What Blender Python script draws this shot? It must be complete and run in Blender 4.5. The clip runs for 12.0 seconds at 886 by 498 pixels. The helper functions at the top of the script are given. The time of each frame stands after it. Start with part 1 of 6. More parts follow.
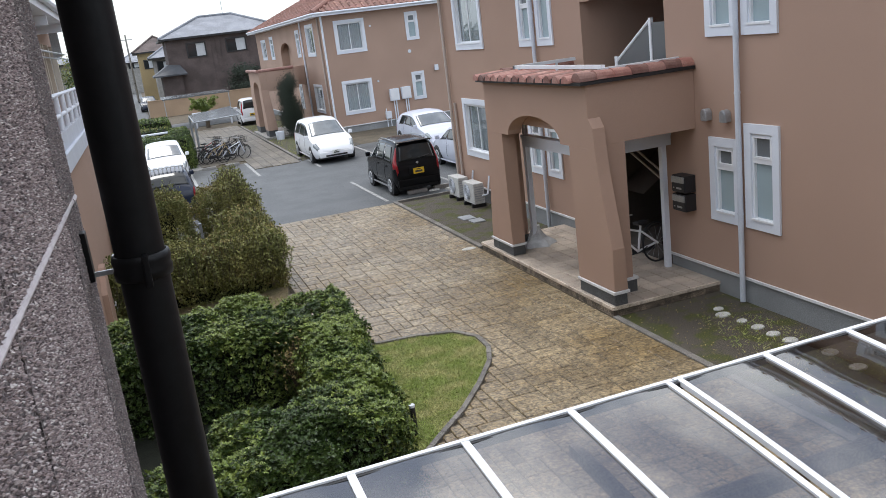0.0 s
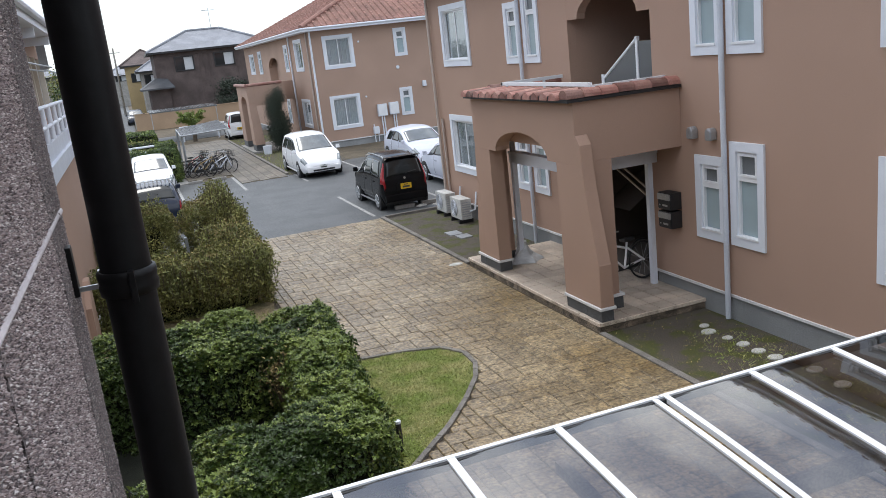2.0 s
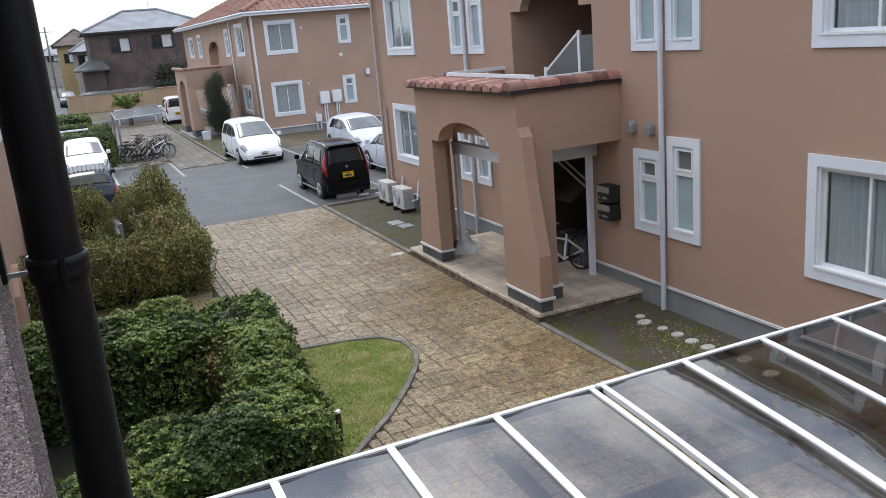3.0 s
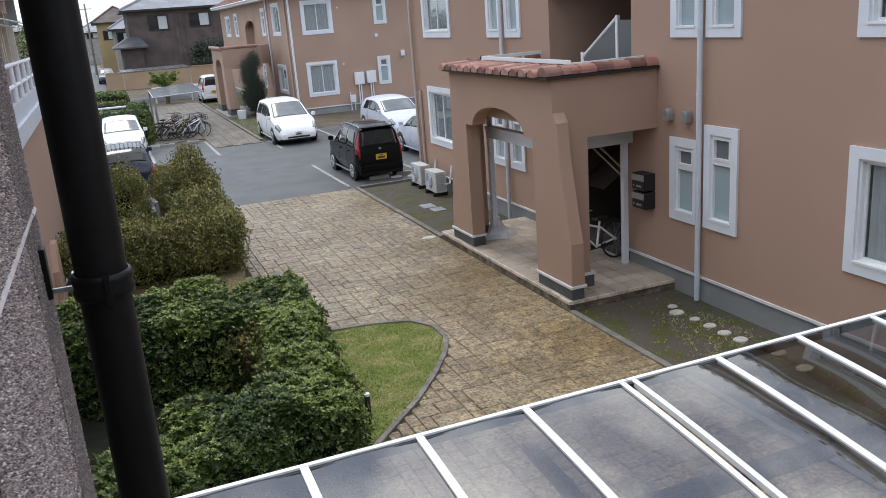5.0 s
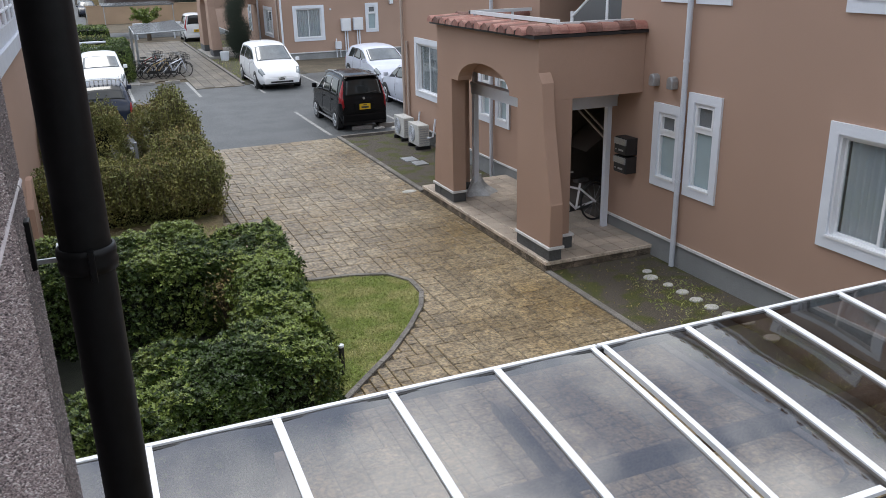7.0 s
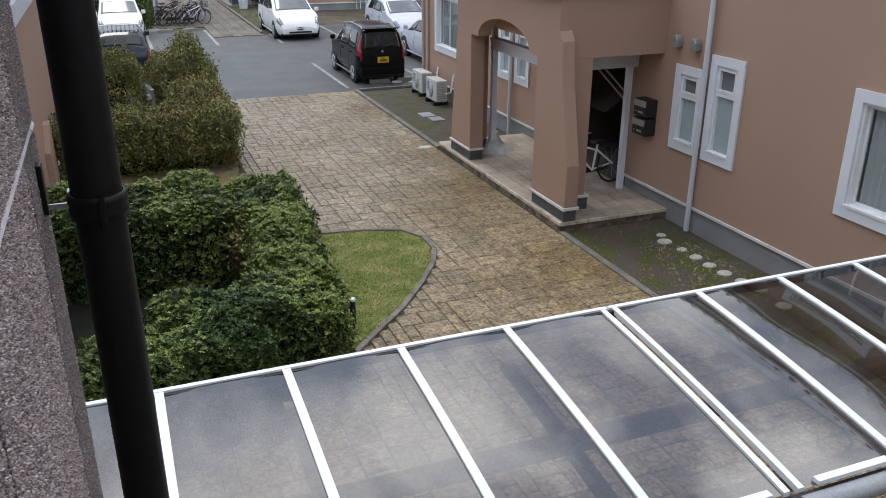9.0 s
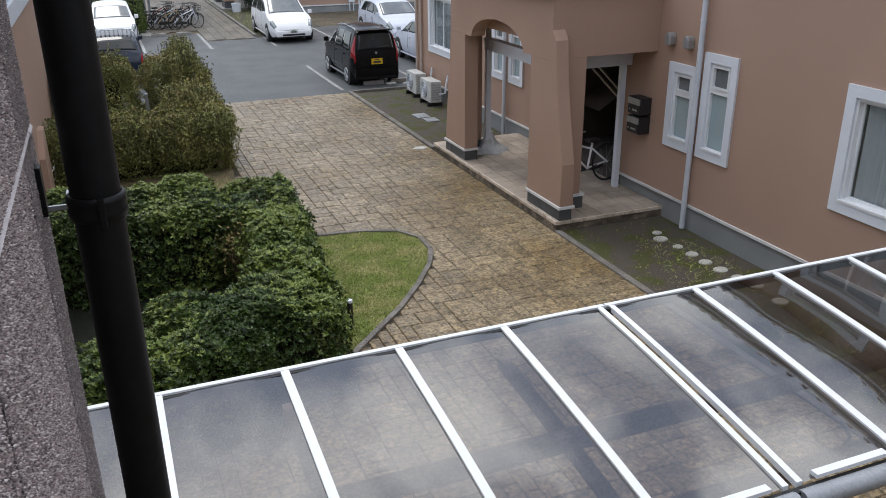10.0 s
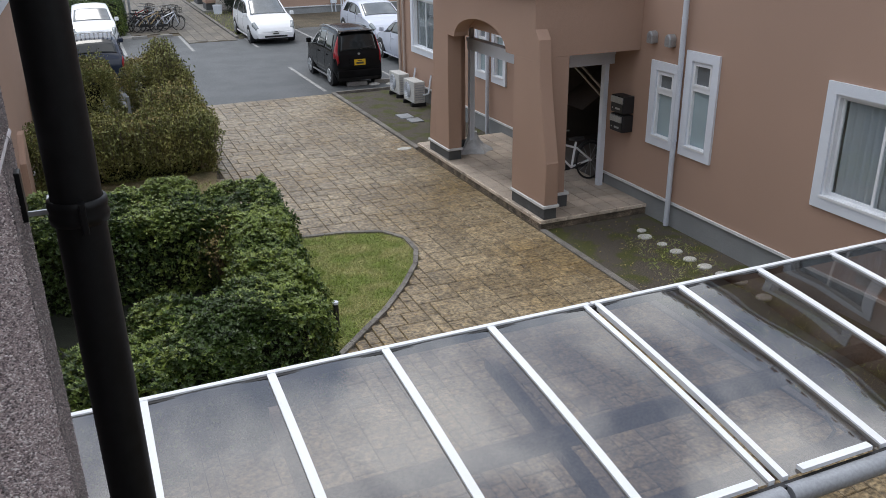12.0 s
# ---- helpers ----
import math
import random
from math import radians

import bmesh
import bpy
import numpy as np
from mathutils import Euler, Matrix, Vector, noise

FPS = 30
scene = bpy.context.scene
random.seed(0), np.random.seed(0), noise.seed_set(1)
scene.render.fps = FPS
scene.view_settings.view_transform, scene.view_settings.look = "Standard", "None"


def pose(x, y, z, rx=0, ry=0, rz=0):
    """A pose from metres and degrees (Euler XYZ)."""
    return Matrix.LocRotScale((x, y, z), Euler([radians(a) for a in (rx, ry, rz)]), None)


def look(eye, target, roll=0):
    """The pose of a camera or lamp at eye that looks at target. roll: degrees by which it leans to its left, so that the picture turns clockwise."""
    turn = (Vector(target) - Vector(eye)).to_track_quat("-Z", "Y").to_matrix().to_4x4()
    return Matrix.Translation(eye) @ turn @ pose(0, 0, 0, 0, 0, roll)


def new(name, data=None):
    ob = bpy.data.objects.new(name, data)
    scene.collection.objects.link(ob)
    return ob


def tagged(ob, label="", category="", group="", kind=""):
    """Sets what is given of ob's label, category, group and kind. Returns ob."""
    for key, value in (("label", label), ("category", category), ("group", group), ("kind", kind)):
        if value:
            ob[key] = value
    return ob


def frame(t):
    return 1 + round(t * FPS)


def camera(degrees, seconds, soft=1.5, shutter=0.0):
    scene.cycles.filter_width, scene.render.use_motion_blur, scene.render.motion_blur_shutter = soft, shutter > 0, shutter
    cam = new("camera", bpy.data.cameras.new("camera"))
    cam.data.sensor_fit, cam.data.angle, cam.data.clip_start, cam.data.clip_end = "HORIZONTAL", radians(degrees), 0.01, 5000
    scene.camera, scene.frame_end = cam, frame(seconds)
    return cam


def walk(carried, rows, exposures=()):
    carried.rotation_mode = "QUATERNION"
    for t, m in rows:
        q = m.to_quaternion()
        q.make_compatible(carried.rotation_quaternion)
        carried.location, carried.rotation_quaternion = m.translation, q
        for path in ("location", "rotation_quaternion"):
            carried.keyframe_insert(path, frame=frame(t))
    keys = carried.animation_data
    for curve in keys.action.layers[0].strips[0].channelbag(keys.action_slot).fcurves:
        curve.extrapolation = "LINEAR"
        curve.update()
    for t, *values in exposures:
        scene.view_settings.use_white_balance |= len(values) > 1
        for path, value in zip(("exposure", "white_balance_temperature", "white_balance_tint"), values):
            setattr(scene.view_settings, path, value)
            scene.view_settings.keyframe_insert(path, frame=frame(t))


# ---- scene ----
cam = camera(56.4, 12.0, soft=0.7)
PATH = [
    (0, (0.915, 4.157, 4.577), (1.525, 5.992, 4.067), -7.1),
    (0.5, (0.916, 4.132, 4.584), (1.534, 5.967, 4.084), -6.9),
    (1, (0.915, 4.141, 4.582), (1.546, 5.975, 4.093), -6.6),
    (1.5, (0.915, 4.155, 4.578), (1.558, 5.987, 4.097), -6.5),
    (2, (0.914, 4.161, 4.578), (1.561, 5.993, 4.1), -6.5),
    (2.5, (0.917, 4.14, 4.583), (1.585, 5.963, 4.105), -6.0),
    (3, (0.915, 4.156, 4.579), (1.686, 5.928, 4.064), -4.9),
    (4.8, (0.913, 4.182, 4.604), (1.631, 5.967, 4.059), -4.1),
    (5, (0.915, 4.177, 4.623), (1.61, 5.969, 4.072), -4.3),
    (5.5, (0.916, 4.17, 4.67), (1.606, 5.951, 4.076), -3.6),
    (6, (0.918, 4.167, 4.673), (1.628, 5.923, 4.03), -2.7),
    (6.5, (0.916, 4.159, 4.673), (1.654, 5.892, 4.001), -2.2),
    (7, (0.913, 4.162, 4.671), (1.637, 5.905, 4.009), -1.3),
    (7.5, (0.915, 4.17, 4.667), (1.601, 5.9, 3.935), -0.3),
    (7.7, (0.927, 4.178, 4.676), (1.601, 5.901, 3.915), -0.0),
    (9.5, (0.915, 4.159, 4.668), (1.595, 5.881, 3.911), 0.2),
    (10, (0.914, 4.156, 4.668), (1.601, 5.875, 3.911), -0.5),
    (10.5, (0.914, 4.157, 4.668), (1.613, 5.872, 3.912), -1.0),
    (11, (0.914, 4.151, 4.669), (1.623, 5.862, 3.914), -1.2),
    (11.5, (0.914, 4.158, 4.667), (1.631, 5.866, 3.912), -1.2),
    (12, (0.915, 4.16, 4.667), (1.635, 5.866, 3.91), -0.8),
]
walk(cam, [(t, look(e, g, r)) for t, e, g, r in PATH], [(0.0, 0.34), (5.0, 0.28), (12.0, 0.06)])

# ---- world, sun, exposure ----
world = bpy.data.worlds.new("overcast_sky")
scene.world = world
world.use_nodes = True
wn = world.node_tree.nodes
wl = world.node_tree.links
sky = wn.new("ShaderNodeTexSky")
sky.sky_type, sky.sun_disc = "NISHITA", False
sky.sun_elevation, sky.sun_rotation = radians(63), radians(-12)
sky.air_density, sky.dust_density, sky.ozone_density = 1.0, 1.2, 1.5
cloud_co = wn.new("ShaderNodeTexCoord")
cloud = wn.new("ShaderNodeTexNoise")
cloud.inputs["Scale"].default_value, cloud.inputs["Detail"].default_value = 3.4, 7.0
ramp = wn.new("ShaderNodeValToRGB")
ramp.color_ramp.elements[0].position, ramp.color_ramp.elements[1].position = 0.40, 0.60
ramp.color_ramp.elements[0].color = (0.15, 0.15, 0.15, 1)
ramp.color_ramp.elements[1].color = (1, 1, 1, 1)
clouds = wn.new("ShaderNodeMixRGB")
# cloud cover, brighter overhead than along the horizon
height = wn.new("ShaderNodeSeparateXYZ")
layer = wn.new("ShaderNodeValToRGB")
layer.color_ramp.elements[0].position, layer.color_ramp.elements[1].position = 0.0, 0.75
layer.color_ramp.elements[0].color, layer.color_ramp.elements[1].color = (0.50, 0.56, 0.62, 1), (1.0, 1.02, 1.065, 1)
bright = wn.new("ShaderNodeVectorMath")
bright.operation, bright.inputs["Scale"].default_value = "SCALE", 13.0
wl.new(cloud_co.outputs["Generated"], height.inputs[0])
wl.new(height.outputs["Z"], layer.inputs[0])
wl.new(layer.outputs[0], bright.inputs[0])
wl.new(bright.outputs[0], clouds.inputs[2])
wl.new(cloud_co.outputs["Generated"], cloud.inputs["Vector"])
wl.new(cloud.outputs["Fac"], ramp.inputs[0])
wl.new(ramp.outputs[0], clouds.inputs[0])
wl.new(sky.outputs[0], clouds.inputs[1])
wl.new(clouds.outputs[0], wn["Background"].inputs["Color"])
wn["Background"].inputs["Strength"].default_value = 0.15
sun = new("sun", bpy.data.lights.new("sun", "SUN"))
sun.data.energy, sun.data.angle, sun.data.color = 0.85, radians(18), (1.0, 0.975, 0.94)
sun.matrix_world = look((0, 0, 30), (0.94, -4.44, 30 - 8.91))


# ---- materials ----
def mat(name, color, rough=0.7, metal=0.0, vary=0.25, scale=3.0, bump=0.1, fine=60.0, second=None, mix_at=(0.4, 0.65),
        random_obj=0.0, island=0.0, spec=0.5):
    """A painted, stone or plant surface: broad stains, fine grain and relief."""
    m = bpy.data.materials.new(name)
    m.use_nodes = True
    n, l = m.node_tree.nodes, m.node_tree.links
    b = n["Principled BSDF"]
    b.inputs["Roughness"].default_value, b.inputs["Metallic"].default_value = rough, metal
    b.inputs["Specular IOR Level"].default_value = spec
    co = n.new("ShaderNodeTexCoord")
    geo = n.new("ShaderNodeNewGeometry")
    big = n.new("ShaderNodeTexNoise")
    big.inputs["Scale"].default_value, big.inputs["Detail"].default_value = scale, 5
    small = n.new("ShaderNodeTexNoise")
    small.inputs["Scale"].default_value, small.inputs["Detail"].default_value = fine, 3
    l.new(geo.outputs["Position"], big.inputs["Vector"])
    l.new(geo.outputs["Position"], small.inputs["Vector"])
    r = n.new("ShaderNodeValToRGB")
    r.color_ramp.elements[0].position, r.color_ramp.elements[1].position = mix_at
    other = second if second else tuple(c * (1 - vary) for c in color)
    r.color_ramp.elements[0].color = (*other, 1)
    r.color_ramp.elements[1].color = (*color, 1)
    l.new(big.outputs["Fac"], r.inputs[0])
    mul = n.new("ShaderNodeMixRGB")
    mul.blend_type, mul.inputs[0].default_value = "OVERLAY", min(1.0, vary * 1.3)
    spread = n.new("ShaderNodeMapRange")
    spread.inputs["From Min"].default_value, spread.inputs["From Max"].default_value = 0.32, 0.68
    l.new(small.outputs["Fac"], spread.inputs["Value"])
    l.new(r.outputs[0], mul.inputs[1])
    l.new(spread.outputs[0], mul.inputs[2])
    out = mul.outputs[0]
    if random_obj or island:
        hsv = n.new("ShaderNodeHueSaturation")
        rng = n.new("ShaderNodeMapRange")
        k = random_obj or island
        rng.inputs["To Min"].default_value, rng.inputs["To Max"].default_value = 1 - k, 1 + k
        if random_obj:
            l.new(n.new("ShaderNodeObjectInfo").outputs["Random"], rng.inputs["Value"])
        else:
            l.new(geo.outputs["Random Per Island"], rng.inputs["Value"])
        l.new(rng.outputs[0], hsv.inputs["Value"])
        l.new(out, hsv.inputs["Color"])
        out = hsv.outputs[0]
    l.new(out, b.inputs["Base Color"])
    if bump:
        bp = n.new("ShaderNodeBump")
        bp.inputs["Strength"].default_value, bp.inputs["Distance"].default_value = min(1, bump * 3), 0.01
        l.new(small.outputs["Fac"], bp.inputs["Height"])
        l.new(bp.outputs[0], b.inputs["Normal"])
    return m


def glass_mat(name, tint, rough=0.03, see=0.5, gloss=0.05):
    m = bpy.data.materials.new(name)
    m.use_nodes = True
    n, l = m.node_tree.nodes, m.node_tree.links
    n.remove(n["Principled BSDF"])
    tr, gl, df = n.new("ShaderNodeBsdfTransparent"), n.new("ShaderNodeBsdfGlossy"), n.new("ShaderNodeBsdfDiffuse")
    tr.inputs["Color"].default_value = (*tint, 1)
    df.inputs["Color"].default_value = (*[c * 0.6 for c in tint], 1)
    gl.inputs["Roughness"].default_value = rough
    base, top, lw = n.new("ShaderNodeMixShader"), n.new("ShaderNodeMixShader"), n.new("ShaderNodeLayerWeight")
    lw.inputs["Blend"].default_value = 0.5
    power, fr = n.new("ShaderNodeMath"), n.new("ShaderNodeMapRange")
    power.operation, power.inputs[1].default_value = "POWER", 4.0
    fr.inputs["To Min"].default_value, fr.inputs["To Max"].default_value = gloss, 1.0
    l.new(lw.outputs["Facing"], power.inputs[0])
    l.new(power.outputs[0], fr.inputs["Value"])
    base.inputs[0].default_value = see
    l.new(df.outputs[0], base.inputs[1])
    l.new(tr.outputs[0], base.inputs[2])
    l.new(fr.outputs[0], top.inputs[0])
    l.new(base.outputs[0], top.inputs[1])
    l.new(gl.outputs[0], top.inputs[2])
    l.new(top.outputs[0], n["Material Output"].inputs[0])
    return m


STUCCO = mat("terracotta_stucco", (0.412, 0.279, 0.214), 0.85, vary=0.05, scale=0.7, bump=0.04, fine=90, spec=0.2)
STUCCO_FAR = mat("ochre_stucco", (0.43, 0.30, 0.235), 0.85, vary=0.12, scale=0.4, bump=0.1, spec=0.2)
WHITE = mat("white_trim", (0.73, 0.77, 0.84), 0.5, vary=0.06, scale=2, bump=0.03)
WHITE_BAND = mat("white_band", (0.72, 0.73, 0.74), 0.6, vary=0.12, scale=4, bump=0.05)
PLINTH = mat("plinth_cement", (0.28, 0.29, 0.295), 0.85, vary=0.16, scale=1.6, bump=0.06, fine=60)
PLINTH_DARK = mat("dark_plinth_tile", (0.10, 0.105, 0.11), 0.7, vary=0.25, scale=3, bump=0.2)
PVC = mat("grey_downpipe", (0.60, 0.64, 0.71), 0.45, vary=0.08, bump=0.02)
PVC_BEIGE = mat("beige_downpipe", (0.50, 0.42, 0.37), 0.5, vary=0.08, bump=0.02)
ALU = mat("white_aluminium", (0.78, 0.80, 0.83), 0.35, vary=0.04, bump=0.02)
ALU_GREY = mat("grey_aluminium", (0.36, 0.38, 0.41), 0.4, 0.3, vary=0.08, bump=0.02)
BLACK_PIPE = mat("black_brown_pvc", (0.0055, 0.0058, 0.0065), 0.45, vary=0.2, scale=8, bump=0.02, spec=0.25)
BLACK = mat("black_plastic", (0.018, 0.018, 0.02), 0.5, vary=0.2, bump=0.03)
CLAY = mat("red_clay_tile", (0.25, 0.110, 0.088), 0.6, vary=0.18, scale=4, bump=0.08, second=(0.35, 0.20, 0.165), mix_at=(0.36, 0.62), random_obj=0.45)
CLAY_FAR = mat("orange_clay_tile", (0.315, 0.168, 0.135), 0.8, vary=0.25, scale=1.5, bump=0.1, island=0.25)
TILE = mat("beige_floor_tile", (0.50, 0.425, 0.35), 0.42, vary=0.3, scale=1.6, bump=0.1, second=(0.31, 0.26, 0.21), mix_at=(0.34, 0.6), random_obj=0.14)
CURB_TILE = mat("beige_step_tile", (0.64, 0.55, 0.455), 0.6, vary=0.3, scale=5, bump=0.15, second=(0.42, 0.35, 0.28), mix_at=(0.30, 0.52), random_obj=0.15)


def paving(name, island):
    """Stamped stone, weathered grey and stained ochre in broad patches, with dark pits and a damp sheen."""
    m = mat(name, (0.285, 0.228, 0.143), 0.4, vary=0.5, scale=0.5, bump=0.75, fine=26, second=(0.200, 0.142, 0.064), mix_at=(0.38, 0.60),
            random_obj=0 if island else 0.2, island=0.2 if island else 0, spec=0.65)
    n, l = m.node_tree.nodes, m.node_tree.links
    b = n["Principled BSDF"]
    source = b.inputs["Base Color"].links[0].from_socket
    geo = n.new("ShaderNodeNewGeometry")
    stain = n.new("ShaderNodeTexNoise")
    stain.inputs["Scale"].default_value, stain.inputs["Detail"].default_value, stain.inputs["Roughness"].default_value = 7.0, 9, 0.75
    l.new(geo.outputs["Position"], stain.inputs["Vector"])
    r = n.new("ShaderNodeValToRGB")
    r.color_ramp.elements[0].position, r.color_ramp.elements[1].position = 0.36, 0.64
    r.color_ramp.elements[0].color, r.color_ramp.elements[1].color = (0.46, 0.43, 0.38, 1), (1.2, 1.18, 1.15, 1)
    l.new(stain.outputs["Fac"], r.inputs[0])
    mul = n.new("ShaderNodeMixRGB")
    mul.blend_type, mul.inputs[0].default_value = "MULTIPLY", 1.0
    l.new(source, mul.inputs[1])
    l.new(r.outputs[0], mul.inputs[2])
    l.new(mul.outputs[0], b.inputs["Base Color"])
    damp = n.new("ShaderNodeMapRange")
    damp.inputs["From Min"].default_value, damp.inputs["From Max"].default_value = 0.35, 0.65
    damp.inputs["To Min"].default_value, damp.inputs["To Max"].default_value = 0.52, 0.26
    l.new(stain.outputs["Fac"], damp.inputs["Value"])
    l.new(damp.outputs[0], b.inputs["Roughness"])
    return m


STONE = paving("stamped_paving", False)
STONE_REST = paving("stamped_paving_rest", True)
JOINT = mat("paving_joint", (0.080, 0.063, 0.040), 0.9, vary=0.3, scale=2, bump=0.2)
WALK = mat("walkway_paving", (0.150, 0.128, 0.100), 0.55, vary=0.4, scale=0.7, bump=0.4, fine=20, second=(0.095, 0.084, 0.064), mix_at=(0.36, 0.6), island=0.2)
ASPHALT = mat("asphalt", (0.058, 0.064, 0.067), 0.55, vary=0.5, scale=1.1, bump=0.3, fine=24, second=(0.080, 0.086, 0.089), mix_at=(0.42, 0.58))
SOIL = mat("bare_soil", (0.13, 0.105, 0.07), 0.95, vary=0.35, scale=1.2, bump=0.4, fine=30)
# stained tile, its tone also darkened as shade under the nosing
RISER = mat("stained_shaded_riser_tile", (0.27, 0.215, 0.160), 0.75, vary=0.5, scale=6, bump=0.2, second=(0.10, 0.082, 0.062), mix_at=(0.38, 0.6), random_obj=0.25)
CREAM = mat("cream_frame", (0.56, 0.49, 0.40), 0.6, vary=0.12, scale=2, bump=0.04)
MOSS = mat("mossy_soil", (0.060, 0.066, 0.014), 0.95, vary=0.85, scale=2.4, bump=0.25, fine=70, second=(0.076, 0.065, 0.051), mix_at=(0.49, 0.60))
DRY_GRASS = mat("dry_grass_earth", (0.215, 0.168, 0.090), 0.95, vary=0.4, scale=2.0, bump=0.4, second=(0.145, 0.132, 0.060), mix_at=(0.4, 0.6))
GRASS_BED = mat("lawn_soil", (0.145, 0.185, 0.040), 0.95, vary=0.35, scale=2.2, bump=0.3, fine=90, second=(0.21, 0.20, 0.08), mix_at=(0.35, 0.6))
GRASS = mat("grass_blade", (0.235, 0.30, 0.060), 0.6, vary=0.2, scale=2.6, bump=0, second=(0.42, 0.40, 0.16), mix_at=(0.36, 0.58), island=0.4)
KERB = mat("concrete_kerb", (0.225, 0.21, 0.19), 0.9, vary=0.3, scale=3, bump=0.3, random_obj=0.12)
CONCRETE = mat("pale_concrete", (0.33, 0.32, 0.30), 0.9, vary=0.2, scale=2, bump=0.2)
STEPSTONE = mat("pale_round_stone", (0.58, 0.58, 0.55), 0.85, vary=0.2, scale=6, bump=0.3, random_obj=0.1)
PAINT_LINE = mat("worn_line_paint", (0.42, 0.42, 0.41), 0.85, vary=0.4, scale=7, bump=0.1)
# dark and pale hedge leaves; their contrast also paints shaded sides and lit tops
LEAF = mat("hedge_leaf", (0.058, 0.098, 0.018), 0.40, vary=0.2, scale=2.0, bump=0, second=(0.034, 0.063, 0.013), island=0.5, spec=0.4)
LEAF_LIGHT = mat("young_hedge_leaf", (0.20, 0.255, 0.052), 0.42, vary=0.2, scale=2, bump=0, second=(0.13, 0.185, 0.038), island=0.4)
LEAF_DRY = mat("olive_hedge_leaf", (0.250, 0.243, 0.075), 0.7, vary=0.2, scale=1.2, bump=0, second=(0.150, 0.165, 0.048), island=0.5)
LEAF_BROWN = mat("brown_leaf", (0.32, 0.255, 0.105), 0.8, vary=0.2, scale=2, bump=0, island=0.4)
LEAF_DARK = mat("cypress_leaf", (0.030, 0.044, 0.028), 0.7, vary=0.2, scale=2, bump=0, island=0.4)
# near black: shade painted into hedge hollows and the plot's ground
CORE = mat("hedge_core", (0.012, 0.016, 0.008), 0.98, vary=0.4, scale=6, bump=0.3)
BARK = mat("bark", (0.11, 0.085, 0.06), 0.9, vary=0.3, scale=8, bump=0.4)
# indoor surfaces coloured dark to stand for the shade inside
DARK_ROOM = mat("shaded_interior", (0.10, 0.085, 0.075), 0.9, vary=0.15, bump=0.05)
CURTAIN = mat("grey_curtain", (0.56, 0.58, 0.60), 0.85, vary=0.06, scale=3, bump=0.05)
ROOM = mat("dim_room", (0.16, 0.18, 0.19), 0.9, vary=0.1, bump=0.02)
FROST = mat("frosted_glass", (0.34, 0.43, 0.46), 0.22, vary=0.08, scale=3, bump=0.05, fine=90)
SCREEN = mat("window_screen", (0.15, 0.165, 0.175), 0.4, vary=0.1, bump=0.02)
GLASS = glass_mat("window_glass", (0.88, 0.91, 0.92), 0.02, 0.97)


def smoked_sheet():
    m = bpy.data.materials.new("smoked_polycarbonate")
    m.use_nodes = True
    n, l = m.node_tree.nodes, m.node_tree.links
    n.remove(n["Principled BSDF"])
    tr, gl, df = n.new("ShaderNodeBsdfTransparent"), n.new("ShaderNodeBsdfGlossy"), n.new("ShaderNodeBsdfDiffuse")
    tr.inputs["Color"].default_value = (0.38, 0.34, 0.31, 1)
    df.inputs["Color"].default_value = (0.30, 0.28, 0.26, 1)
    gl.inputs["Roughness"].default_value = 0.03
    fr, dust, geo = n.new("ShaderNodeFresnel"), n.new("ShaderNodeTexNoise"), n.new("ShaderNodeNewGeometry")
    fr.inputs["IOR"].default_value = 2.65
    dust.inputs["Scale"].default_value, dust.inputs["Detail"].default_value = 2.5, 6
    film = n.new("ShaderNodeMapRange")
    film.inputs["From Min"].default_value, film.inputs["From Max"].default_value = 0.42, 0.7
    film.inputs["To Min"].default_value, film.inputs["To Max"].default_value = 0.01, 0.12
    base, top = n.new("ShaderNodeMixShader"), n.new("ShaderNodeMixShader")
    l.new(geo.outputs["Position"], dust.inputs["Vector"])
    l.new(dust.outputs["Fac"], film.inputs["Value"])
    l.new(film.outputs[0], base.inputs[0])
    l.new(tr.outputs[0], base.inputs[1])
    l.new(df.outputs[0], base.inputs[2])
    l.new(fr.outputs[0], top.inputs[0])
    l.new(base.outputs[0], top.inputs[1])
    l.new(gl.outputs[0], top.inputs[2])
    l.new(top.outputs[0], n["Material Output"].inputs[0])
    return m


SMOKE = smoked_sheet()
GUARD_GLASS = glass_mat("grey_guard_panel", (0.42, 0.45, 0.47), 0.15, 0.5)
CAR_WHITE = mat("white_car_paint", (0.80, 0.81, 0.83), 0.22, vary=0.03, scale=2, bump=0)
CAR_SILVER = mat("pale_silver_paint", (0.60, 0.63, 0.72), 0.25, 0.1, vary=0.03, scale=2, bump=0)
CAR_BLACK = mat("black_car_paint", (0.008, 0.008, 0.009), 0.16, vary=0.05, scale=2, bump=0, spec=0.15)
CAR_NAVY = mat("navy_car_paint", (0.018, 0.026, 0.05), 0.2, vary=0.05, scale=2, bump=0)
CAR_GLASS = mat("car_glass", (0.022, 0.026, 0.028), 0.06, vary=0.05, bump=0, spec=0.45)
# pale base paints in reflected sky, on top of the real gloss
CAR_GLASS_PALE = mat("sky_toned_windscreen", (0.12, 0.14, 0.15), 0.1, vary=0.2, scale=3, bump=0, spec=1.0)
TYRE = mat("tyre_rubber", (0.02, 0.02, 0.021), 0.85, vary=0.2, bump=0.1)
RIM = mat("alloy_rim", (0.42, 0.43, 0.44), 0.35, 0.7, vary=0.1, bump=0)
RED_LAMP = mat("red_tail_lamp", (0.30, 0.012, 0.018), 0.15, vary=0.1, bump=0)
HEADLAMP = mat("clear_headlamp", (0.26, 0.29, 0.30), 0.12, 0.2, vary=0.15, scale=9, bump=0)
